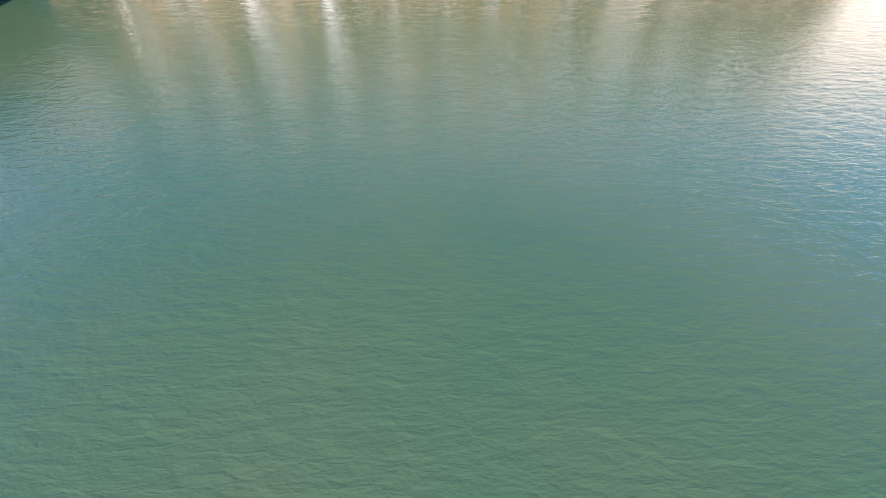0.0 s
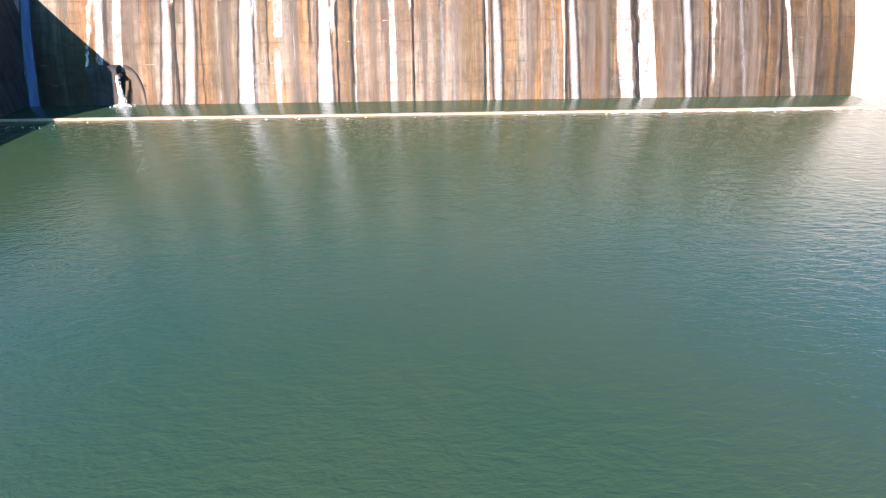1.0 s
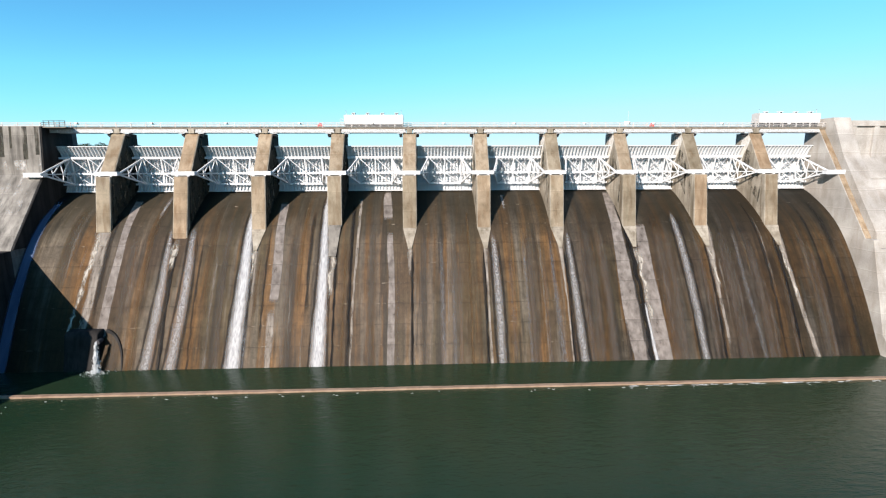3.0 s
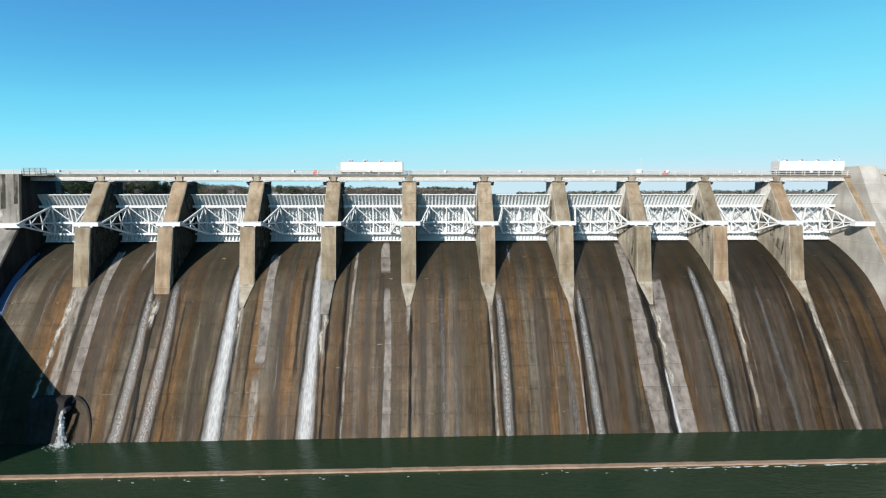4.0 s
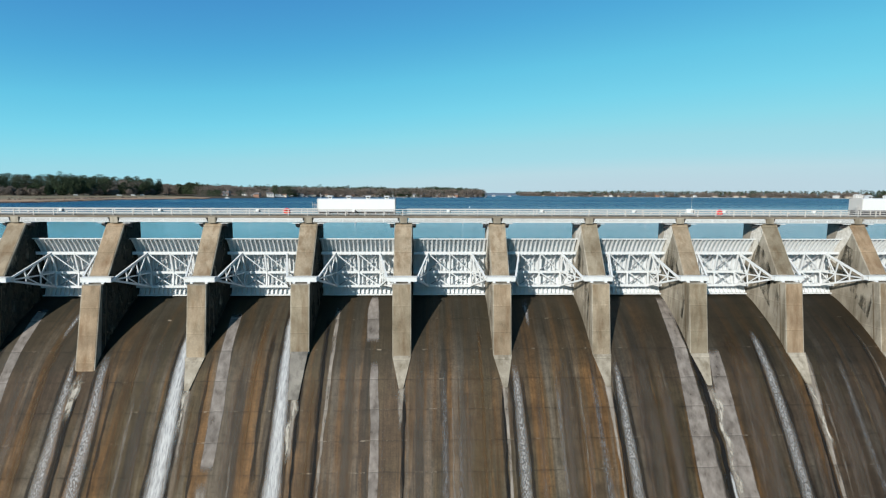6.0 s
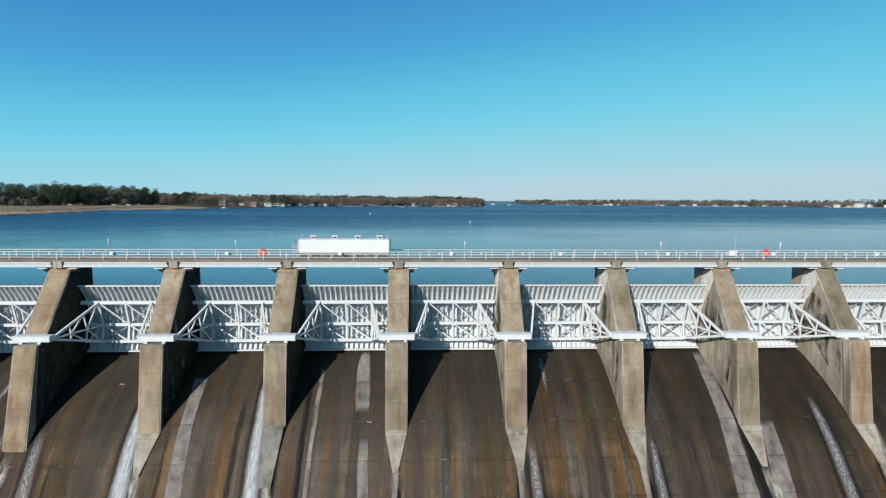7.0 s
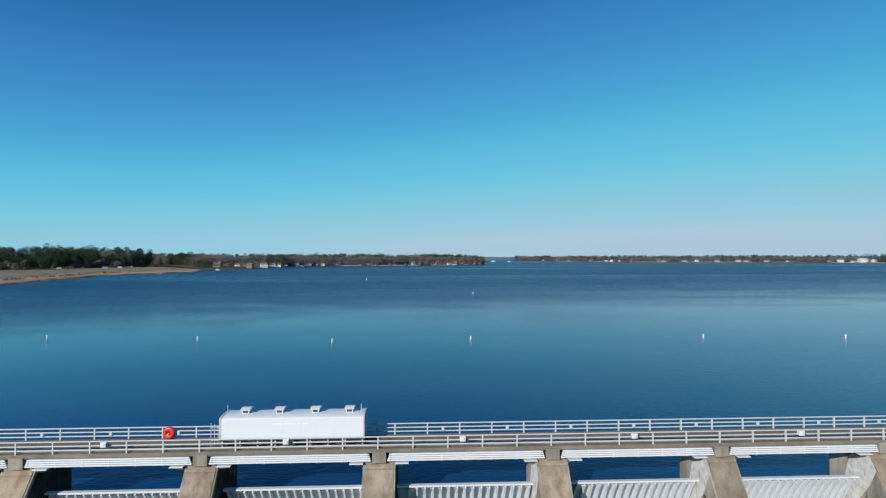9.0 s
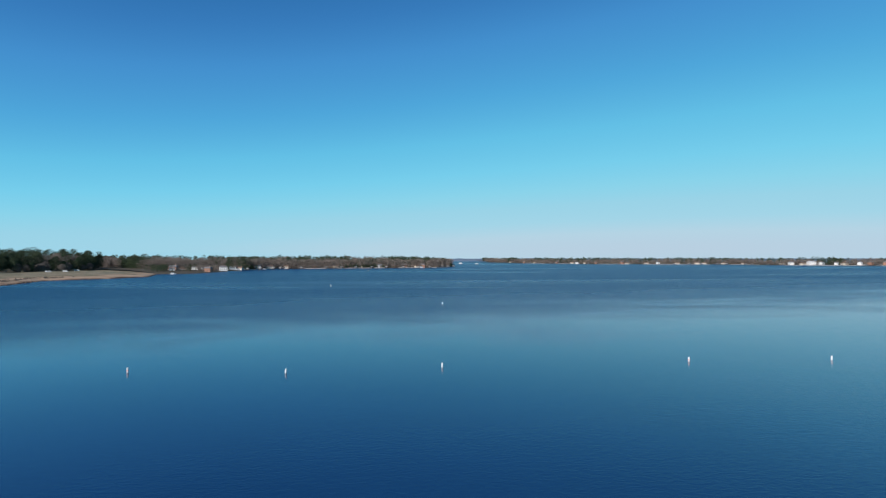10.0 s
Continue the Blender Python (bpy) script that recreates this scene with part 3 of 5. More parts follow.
for x, w, zt, zb in ((-44.0, 1.3, 24, 0), (-39.6, 1.0, 19, 5), (-11.0, 1.8, 21, 0), (10.2, 0.7, 24, 0), (9.4, 1.6, 23, 0), (21.8, 0.4, 22, 0), (-18.4, 1.4, 26, 5), (33.0, 1.6, 23, 0), (50.8, 1.2, 24, 6), (64.2, 1.2, 24, 0), (70.4, 1.2, 22, 0),
                     (-33.5, 1.6, 25, 6), (-6.0, 1.3, 22, 0), (11.6, 0.5, 18, 0), (1.4, 0.5, 18, 8), (-25.4, 0.7, 18, 2), (44.0, 1.6, 24, 14), (74.0, 1.4, 22, 0), (-57.5, 1.4, 25, 14)):
    straight("rust_run", x, w, zt, zb, RUST, 0.006, spillway)

for x, w, zt, zb in ((10.2, 0.4, 24, 0), (10.9, 0.25, 17, 1), (7.2, 0.2, 20, 2), (22.2, 0.3, 20, 0), (-10.9, 0.35, 20, 0), (1.1, 0.25, 17, 10), (46.2, 0.3, 18, 13), (31.9, 0.3, 20, 13), (-25.2, 0.3, 17, 6), (17.6, 0.25, 20, 6), (-43.6, 0.35, 23, 0),
                     (-18.2, 0.3, 24, 8), (20.0, 0.4, 20, 15), (69.4, 0.3, 19, 6), (58.9, 0.3, 20, 10), (-33.0, 0.25, 22, 4)):
    straight("rust_line", x, w, zt, zb, RUSTLINE, 0.02, spillway)

for edges in ([(-53.6, -51.6, 20.9), (-53.4, -52.2, 17.5), (-53.7, -52.8, 12.0), (-54.5, -53.9, 4.0)], [(-40.1, -38.9, 19.4), (-40.2, -39.2, 17.2), (-40.0, -39.6, 13.5)], [(-13.7, -12.3, 17.4), (-13.5, -12.9, 14.2), (-13.6, -13.2, 9.0)],
              [(39.2, 40.4, 17.4), (39.5, 40.2, 12.0), (39.9, 40.6, 5.0)], [(-26.7, -25.8, 18.3), (-26.8, -26.2, 12.0)], [(-0.5, 0.4, 17.6), (-0.3, 0.1, 15.0)], [(65.2, 65.8, 17.6), (66.0, 66.6, 8.0)], [(52.3, 52.9, 17.6), (52.8, 53.2, 10.0)]):
    strip("lime_run", edges, LIMERUN, 0.032, spillway, 0.5)

# running water
STREAM = ("thin speckled water film running down the spillway face", "bright white water stream running down the spillway", "white water run widening down the spillway")
for edges, mat, sort in (([(-28.5, -27.7, 24.2), (-28.4, -26.5, 14.7), (-29.3, -26.7, -0.3)], FOAM, 1), ([(-15.7, -14.9, 26.2), (-15.3, -13.7, 15.5), (-16.0, -13.4, -0.3)], FOAM, 1),
                         ([(-37.9, -37.1, 21.6), (-37.7, -36.7, 20.2), (-37.5, -35.9, 11.3), (-38.5, -36.7, -0.3)], RUNS, 2), ([(-41.4, -40.8, 21.6), (-41.3, -39.9, 11.3), (-42.3, -40.5, -0.3)], RUNS, 2),
                         ([(14.2, 14.9, 20.4), (14.1, 15.5, 10.7), (14.3, 15.6, -0.3)], RUNS, 0), ([(24.0, 24.9, 20.2), (24.0, 25.0, 10.5), (24.3, 25.8, -0.3)], THIN, 0),
                         ([(27.4, 27.9, 20.6), (27.2, 28.5, 10.5), (27.7, 29.1, -0.3)], RUNS, 0), ([(5.0, 5.6, 21.0), (5.0, 5.9, 10.8), (4.9, 6.2, -0.3)], THIN, 0),
                         ([(47.6, 48.1, 23.5), (47.1, 48.4, 17.4), (47.9, 49.2, -0.3)], RUNS, 0), ([(57.5, 58.2, 21.5), (57.1, 57.9, 12.6), (58.2, 59.1, -0.3)], THIN, 0),
                         ([(19.3, 19.8, 20.0), (19.5, 20.1, -0.3)], THIN, 0), ([(-26.4, -25.9, 9.0), (-26.8, -26.2, -0.3)], THIN, 0), ([(39.2, 39.6, 9.0), (39.9, 40.6, -0.3)], FOAM, 2),
                         ([(-44.6, -43.4, 26.2), (-44.3, -43.5, 24.5), (-44.1, -43.8, 21.5)], RUNS, 0), ([(16.6, 18.0, 26.3), (16.9, 17.6, 24.8), (17.0, 17.3, 22.5)], RUNS, 0), ([(23.2, 24.2, 26.3), (23.5, 24.1, 24.0)], THIN, 0),
                         ([(7.0, 7.5, 16.0), (7.0, 7.7, -0.3)], THIN, 0), ([(60.6, 61.2, 8.0), (61.2, 62.2, 0.6)], THIN, 0)):
    tagged(strip("water_stream", edges, mat, 0.035, None, 0.12), STREAM[sort], "water", "streams on the spillway")
    if mat in (FOAM, RUNS) and len(edges) > 2 and edges[-1][2] < 1:
        strip("wet_margin", [(b - 0.1, b + 0.45, z) for a, b, z in edges], DARKRUN, 0.02, spillway, 0.15)
        strip("wet_margin", [(a - 0.4, a + 0.1, z) for a, b, z in edges], DARKRUN, 0.021, spillway, 0.15)
tagged(strip("water_stream", [(-63.7, -62.9, 26.0), (-64.1, -62.5, 20.0), (-64.2, -62.4, 12.0), (-64.2, -62.2, -0.3)], BLUE, 0.05), "smooth stream running beside the training wall, blue of its shade coloured in", "water", "streams on the spillway")

# ---- piers ----


def pier(x, tapered, spalled=False, low=(-2.5, 20.9)):
    p = thing("spillway_pier", "weathered tan concrete spillway pier with " + ("a tapered foot" if tapered else "a square-cut foot"), "pier", "piers between the gates", (x, 0, 0))
    low = (-2.65, 20.3) if tapered else low
    bm = B()
    prism(bm, [(7.9, 20), (7.9, 37.2), (4.4, 37.2), (0.2, 30.5), (0.2, 29.6), (-1.3, 29.6), low, (low[0] + 1.5, low[1] - 3.0), (2.0, 17.0)], -PW, PW)
    shaft = part("shaft", bm, PIER_CONCRETE, p, bevel=0.05)
    for s, ((ya, za), (yb, zb)) in enumerate((((-1.3, 29.5), low), ((4.32, 37.08), (0.22, 30.54)))):
        k = math.hypot(yb - ya, zb - za)
        ny, nz = (zb - za) / k * 0.045, -(yb - ya) / k * 0.045      # a little proud of the shaft
        bm = B()
        prism(bm, [(ya + ny, za + nz), (ya - ny, za - nz), (yb - ny, zb - nz), (yb + ny, zb + nz)], -PW + 0.14, PW - 0.14)
        part("front_face", bm, PIER_FACE, shaft, "tan-brown stained front face", 0.02)
    for s in (-1, 1):      # keyway joint on the sides
        bm = B()
        prism(bm, [(-0.35, 29.3), (-0.45, 29.3), (-1.5, 21.6), (-1.4, 21.6)], s * (PW + 0.012) - 0.02, s * (PW + 0.012) + 0.02)
        part("side_joint", bm, PIER_JOINT, shaft, "dark stained joint")
    if tapered or spalled:
        if tapered:
            q = ((-PW, -2.8, 20.5), (PW, -2.8, 20.5), (0.3, -5.4, 17.2), (-0.25, -5.4, 17.2), (-PW, 1.5, 18.6), (PW, 1.5, 18.6))
        else:
            q = ((-PW * 0.9, -2.62, 21.1), (PW * 0.9, -2.62, 21.1), (0.6, -6.1, 16.2), (-0.6, -6.1, 16.2), (-PW * 0.9, 1.5, 18.6), (PW * 0.9, 1.5, 18.6))
        bm = B()
        a = [bm.verts.new(v) for v in q]
        for f in ((0, 1, 2, 3), (0, 3, 4), (1, 5, 2), (3, 2, 5, 4), (0, 4, 5, 1)):
            bm.faces.new([a[i] for i in f])
        part("foot", bm, PIER_CONCRETE if tapered else SPALLED, p, "" if tapered else "grey spalled concrete foot")
    bm = B()
    box(bm, -0.52, 0.52, 3.95, 5.6, 37.18, 38.0)
    part("pilaster", bm, PIER_CONCRETE, p, bevel=0.03)
    if tapered:        # white lime crust on the sunny side by the gate
        bm = B()
        prism(bm, [(3.6, 36.0), (4.3, 37.1), (5.6, 37.1), (6.1, 35.6), (6.4, 34.4), (6.9, 33.0), (6.6, 31.6), (5.8, 31.2), (5.2, 33.0), (4.2, 34.6)], -PW - 0.014, -PW - 0.004)
        part("lime_crust", bm, CRUST, shaft, "white lime crust")
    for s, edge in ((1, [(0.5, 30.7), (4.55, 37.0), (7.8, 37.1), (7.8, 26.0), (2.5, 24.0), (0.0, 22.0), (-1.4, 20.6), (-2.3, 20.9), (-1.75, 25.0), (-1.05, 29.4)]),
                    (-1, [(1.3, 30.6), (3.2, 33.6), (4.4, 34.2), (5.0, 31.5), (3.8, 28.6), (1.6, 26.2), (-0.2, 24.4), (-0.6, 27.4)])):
        bm = B()        # algae; the thick +x sheet also paints in that side's shade
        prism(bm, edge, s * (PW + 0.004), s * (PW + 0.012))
        part("algae_shade_stain", bm, ALGAE_SHADE if s > 0 else THIN_ALGAE, shaft, "black-green algae and shade stain")
    beam = B()
    box(beam, -1.95, 1.95, -0.5, 0.25, 29.74, 30.36)
    beam = part("trunnion_beam", beam, WHITE, p, "white painted steel trunnion beam", 0.04)
    bm = B()
    box(bm, -2.01, 2.01, -0.56, 0.26, 30.36, 30.43)
    part("top_plate", bm, WHITE, beam)
    for s in (-1, 1):
        bm = B()
        box(bm, s * 0.95 - 0.16, s * 0.95 + 0.16, -0.7, 0.1, 29.58, 29.76)
        part("bearing_pad", bm, WHITE, beam)
        bm = B()
        tube(bm, (s * 1.6, 0.3, 30.0), (s * 2.2, 0.3, 30.0), 0.26, sides=14)
        part("trunnion_pin", bm, RAIL, beam)
        bm = B()
        box(bm, s * 1.7 - 0.5, s * 1.7 + 0.5, 3.9, 5.2, 37.12, 37.2)
        shelf = part("girder_shelf", bm, WHITE, p, "white steel bearing shelf")
        # dark wedge added in place of the black shadow below the shelf
        bm = B()
        prism(bm, [(4.3, 37.12), (4.3, 36.85), (5.1, 36.5), (5.1, 37.12)], s * 1.55 - 0.33, s * 1.55 + 0.2)
        part("bracket", bm, DARK, shelf, "dark wedge for the shadow under the shelf")
    return p


PIER_JOINT = concrete("joint_stain", (0.10, 0.075, 0.05), (0.17, 0.135, 0.09), (0.05, 0.035, 0.02))
def crust(name, size, start, full, most, low, high):
    m, n, l, b = material(name, 0.9)
    l.new(ramp(n, l, noise_at(n, l, size, 1.0, 6, 0.65), [(start, grey(0)), (full, grey(most))]), b.inputs["Alpha"])
    l.new(ramp(n, l, noise_at(n, l, (1, 1, 1), 2.5, 5), [(0.3, low), (0.7, high)]), b.inputs["Base Color"])
    bump(n, l, b, noise_at(n, l, (1, 1, 1), 4.0, 5), 0.4, 0.05)
    return m


CRUST = crust("lime_crust", (1.0, 1.0, 0.3), 0.30, 0.44, 0.97, (0.48, 0.45, 0.40), (0.70, 0.68, 0.64))
THIN_CRUST = crust("thin_lime_crust", (0.55, 0.3, 0.25), 0.48, 0.66, 0.75, (0.40, 0.385, 0.36), (0.60, 0.585, 0.56))


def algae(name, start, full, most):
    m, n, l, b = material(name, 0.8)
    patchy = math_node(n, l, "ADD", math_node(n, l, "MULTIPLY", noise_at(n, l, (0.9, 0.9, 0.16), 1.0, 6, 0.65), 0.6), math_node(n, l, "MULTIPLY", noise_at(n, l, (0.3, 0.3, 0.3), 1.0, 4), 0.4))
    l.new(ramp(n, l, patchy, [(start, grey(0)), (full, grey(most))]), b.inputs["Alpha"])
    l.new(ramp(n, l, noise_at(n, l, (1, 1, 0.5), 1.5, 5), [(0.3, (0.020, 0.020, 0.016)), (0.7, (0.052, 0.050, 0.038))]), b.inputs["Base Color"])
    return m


# the thick one mixes algae with painted shade for the piers' +x sides
ALGAE_SHADE, THIN_ALGAE = algae("thick_algae_shade", 0.36, 0.48, 0.88), algae("thin_algae", 0.47, 0.60, 0.6)
SPALLED = concrete("spalled_concrete", (0.15, 0.14, 0.125), (0.27, 0.25, 0.22), (0.05, 0.045, 0.04), 0.9)
made = {}
for i, x in enumerate(PIERS):
    if i in (0, 1, 3):
        pier(x, False, i == 3, ((-2.9, 20.2), (-3.7, 19.1), None, (-2.5, 20.9))[i])
    else:
        made[0] = copy_thing(made[0], pose(x, 0, 0)) if made else pier(x, True)

# ---- gates ----
R, TY, TZ = 8.0, -1.0, 30.0        # the radius of the skin and the centre of its curve
HALF = 5.3
TOP, LOW = 37.9, -24.9      # angles of the gate's top and lip


def on_arc(r, degrees):
    return TY + r * math.cos(radians(degrees)), TZ + r * math.sin(radians(degrees))


def arc_band(bm, r0, r1, a0, a1, x0, x1, steps=14):
    inner = [on_arc(r0, a0 + (a1 - a0) * i / steps) for i in range(steps + 1)]
    outer = [on_arc(r1, a0 + (a1 - a0) * i / steps) for i in range(steps + 1)]
    for s in range(steps):
        quad = [inner[s], inner[s + 1], outer[s + 1], outer[s]]
        a = [bm.verts.new((x0, y, z)) for y, z in quad]
        b = [bm.verts.new((x1, y, z)) for y, z in quad]
        bm.faces.new((a[0], a[1], b[1], b[0]))
        bm.faces.new((a[3], a[2], b[2], b[3]))
        bm.faces.new(a)
        bm.faces.new(b[::-1])
        if s == 0:
            bm.faces.new((a[0], b[0], b[3], a[3]))
        if s == steps - 1:
            bm.faces.new((a[1], b[1], b[2], a[2]))
    bmesh.ops.remove_doubles(bm, verts=bm.verts[:], dist=1e-4)


def gate(x):
    g = thing("tainter_gate", "white painted steel radial gate with ribs and braced arms", "gate", "spillway gates", (x, 0, 0))
    bm = B()
    arc_band(bm, R, R + 0.05, LOW, TOP, -HALF, HALF)
    part("skin_plate", bm, GATE_WHITE, g)
    bm = B()
    arc_band(bm, R - 0.31, R, LOW + 0.6, TOP - 0.3, -0.035, 0.035, 10)
    arc_band(bm, R - 0.34, R - 0.31, LOW + 0.6, TOP - 0.3, -0.07, 0.07, 10)
    rib = mesh_of("rib", bm, WHITE)
    for i in range(17):
        piece("rib", rib, g, pose(-5.0 + i * 10.0 / 16, 0, 0))
    bm = B()
    y, z = on_arc(R - 0.05, TOP)
    box(bm, -HALF, HALF, y - 0.25, y + 0.08, z - 0.06, z + 0.08)
    part("top_rail", bm, WHITE, g)
    bm = B()
    y, z = on_arc(R - 0.05, LOW)
    box(bm, -HALF, HALF, y - 0.3, y + 0.05, z - 0.06, z + 0.1)
    part("lip", bm, WHITE, g)
    levels = (24.2, 0.0, -16.6)
    for k, a in enumerate(levels):
        y, z = on_arc(6.95, a)
        bm = B()
        h = 0.17 if k else 0.2
        box(bm, -HALF + 0.15, HALF - 0.15, y - 0.12, y + 0.12, z - h, z + h)
        girder = part("girder", bm, WHITE, g)
        for j in range(5 if k else 0):
            bm = B()
            yy, zz = on_arc(R - 0.25, a)
            bar(bm, (-4.4 + j * 2.2, y, z), (-4.4 + j * 2.2, yy, zz), 0.12, 0.2)
            part("bracket", bm, WHITE, girder)
    pts = [on_arc(6.89, a) for a in levels]
    for x0 in (-3.1, 0.0, 3.1):
        for (y0, z0), (y1, z1) in zip(pts, pts[1:]):
            bm = B()
            bar(bm, (x0, y0, z0), (x0, y1, z1), 0.2, 0.2, (0, 1, 0))
            part("post", bm, WHITE, g)
    far = [on_arc(7.25, a) for a in levels]
    for x0 in (-3.1, 0.0):
        for k in (0, 1):
            bm = B()
            bar(bm, (x0, pts[k][0], pts[k][1]), (x0 + 3.1, pts[k + 1][0], pts[k + 1][1]), 0.14, 0.14, (0, 1, 0))
            part("brace", bm, WHITE, g)
            # rear diagonals: their shade is put into a darker grey colour
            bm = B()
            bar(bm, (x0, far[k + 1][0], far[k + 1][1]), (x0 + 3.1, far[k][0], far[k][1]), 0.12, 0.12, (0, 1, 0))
            part("brace", bm, SHADED, g, "diagonal brace with its shade coloured grey")
    for s in (-1, 1):
        for k in (0, 1):
            bm = B()
            bar(bm, (s * 3.1, pts[k][0], pts[k][1]), (s * 4.9, pts[k + 1][0], pts[k + 1][1]), 0.13, 0.13, (0, 1, 0))
            part("brace", bm, WHITE, g)
        root = Vector((s * 4.62, -0.25, TZ))
        ends = [Vector((s * 3.1, y, z)) for y, z in pts]
        arms = []
        for k, e in enumerate(ends):
            bm = B()
            bar(bm, root, e, 0.22 if k != 1 else 0.15, 0.25 if k != 1 else 0.15)
            arms.append(part("arm", bm, WHITE, g))
        for f0, f1 in ((0.36, 0.36), (0.36, 0.66), (0.66, 0.66), (0.66, 0.97)):
            for k in (0, 2):
                bm = B()
                bar(bm, root.lerp(ends[k], f1), root.lerp(ends[1], f0), 0.13, 0.13)
                part("strut", bm, WHITE, arms[k])
    return g


GATE_WHITE = painted("gate_plate_paint", (0.54, 0.575, 0.60), (0.30, 0.27, 0.22), 0.45)
# grey in place of the gate's white, painting the rear braces' shade
SHADED = painted("shade_grey_paint", (0.22, 0.23, 0.25), (0.1, 0.09, 0.08), 0.4)
first_gate = gate(BAYS[0])
for x in BAYS[1:-1]:
    copy_thing(first_gate, pose(x, 0, 0))
copy_thing(first_gate, pose(BAYS[-1] + 0.3, 0, 0) @ Matrix.Diagonal((1.055, 1, 1, 1)))      # the end bay is a little wider

# ---- bridge ----
bm = B()
box(bm, XL - 70, XR + 70, 4.05, 7.0, 37.9, DECK)
deck = tagged(part("bridge_deck", bm, DECK_CONCRETE, bevel=0.03), "tan concrete service bridge deck along the dam crest", "bridge", kind="structure")
for y in (4.75, 6.3):
    bm = B()
    box(bm, XL - 10, XR + 10, y - 0.05, y + 0.05, DECK, DECK + 0.1)
    part("crane_rail", bm, DARK, deck)
for y in (4.35, 4.5):
    bm = B()
    tube(bm, (XL - 10, y, DECK + 0.12), (XR + 10, y, DECK + 0.12), 0.06, sides=8)
    part("conduit", bm, RAIL, deck)


def girder_panel(x):
    g = thing("bridge_girder", "white ribbed steel girder under the bridge deck", "girder", "bridge girders", (x, 0, 0))
    # web coloured dark to paint the shade between the pipes
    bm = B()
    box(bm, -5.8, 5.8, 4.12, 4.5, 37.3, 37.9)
    part("web", bm, DARK, g, "web plate coloured dark for the shaded gaps")
    for k in range(4):
        bm = B()
        box(bm, -5.94 + 0.05 * k, 5.94 - 0.05 * k, 3.98, 4.13, 37.3 + k * 0.152, 37.412 + k * 0.152)
        part("pipe_run", bm, SHED, g, bevel=0.03)
    for k in range(7):
        bm = B()
        box(bm, -5.7 + k * 1.9 - 0.03, -5.7 + k * 1.9 + 0.03, 4.0, 4.12, 37.27, 37.88)
        part("clamp", bm, DARK if k in (0, 6) else SHED, g)
    bm = B()
    box(bm, -5.85, 5.85, 6.3, 6.7, 37.3, 37.9)
    part("rear_web", bm, GATE_WHITE, g)
    return g


first = girder_panel(BAYS[0])
for x in BAYS[1:]:
    copy_thing(first, pose(x, 0, 0))


def railing(x, y, label, spacing, mat, posts):
    r = thing("railing", label, "railing", "bridge railings", (x, y, DECK))
    for k in range(posts):
        bm = B()
        box(bm, k * spacing - 0.05, k * spacing + 0.05, -0.05, 0.05, -0.22, 0.9)
        part("post", bm, mat, r)
    for h in (0.26, 0.57, 0.88):
        bm = B()
        tube(bm, (-0.02, 0, h), (BAY - 0.02, 0, h), 0.05, sides=8)
        part("rail", bm, mat, r)
    return r


near = railing(XL - BAY, 4.12, "grey painted three-rail steel railing on the bridge edge", BAY / 5, RAIL, 5)
for k in range(0, 13):
    copy_thing(near, pose(XL + k * BAY - 1.3, 4.12, DECK))
far = railing(XL - BAY, 6.9, "grey three-rail railing on the lake side of the bridge", BAY / 5, RAIL, 5)
for k in range(0, 13):
    copy_thing(far, pose(XL + k * BAY - 0.2, 6.9, DECK))


def lamp_box(x, y, z, w=0.5, h=0.42):
    g = thing("junction_box", "small white electrical box clamped to the railing", "box", "boxes on the railings", (x, y, z))
    bm = B()
    box(bm, -w / 2, w / 2, -0.28, 0.02, 0, h)
    part("case", bm, SHED, g, bevel=0.03)
    bm = B()
    box(bm, w * 0.1, w * 0.45, -0.31, -0.28, h * 0.15, h * 0.75)
    part("cover", bm, RAIL, g)
    bm = B()
    box(bm, w / 2, w / 2 + 0.12, -0.22, -0.1, 0.02, h * 0.7)
    part("bracket", bm, DARK, g)
    return g


b0 = lamp_box(6.25 - 5 * BAY, 4.12, DECK + 0.52, 0.44, 0.38)
for k in range(-4, 6):
    copy_thing(b0, pose(6.25 + k * BAY, 4.12, DECK + 0.52))


def rail_plate(x):
    g = thing("outlet_plate", "small grey outlet box fixed between the railing bars", "box", "boxes on the lake-side railing", (x, 6.86, DECK + 0.27))
    bm = B()
    box(bm, -0.12, 0.12, -0.06, 0.03, 0, 0.3)
    part("case", bm, RAIL, g, bevel=0.02)
    bm = B()
    box(bm, -0.08, 0.08, -0.075, -0.06, 0.05, 0.25)
    part("cover", bm, RAIL, g)
    return g


b1 = rail_plate(-58.0)
for k in range(1, 26):
    copy_thing(b1, pose(-58.0 + k * BAY / 2.5, 6.86, DECK + 0.27))
big = lamp_box(40.5, 4.12, DECK + 0.5, 0.95, 0.6)
bm = B()
tube(bm, (0.25, -0.1, 0.6), (0.25, -0.1, 2.2), 0.02, sides=6)
mast = part("mast", bm, RAIL, big, "thin grey antenna mast")
bm = B()
tube(bm, (0.25, -0.1, 2.2), (0.25, -0.1, 2.34), 0.05, sides=8)
part("antenna_head", bm, SHED, mast)


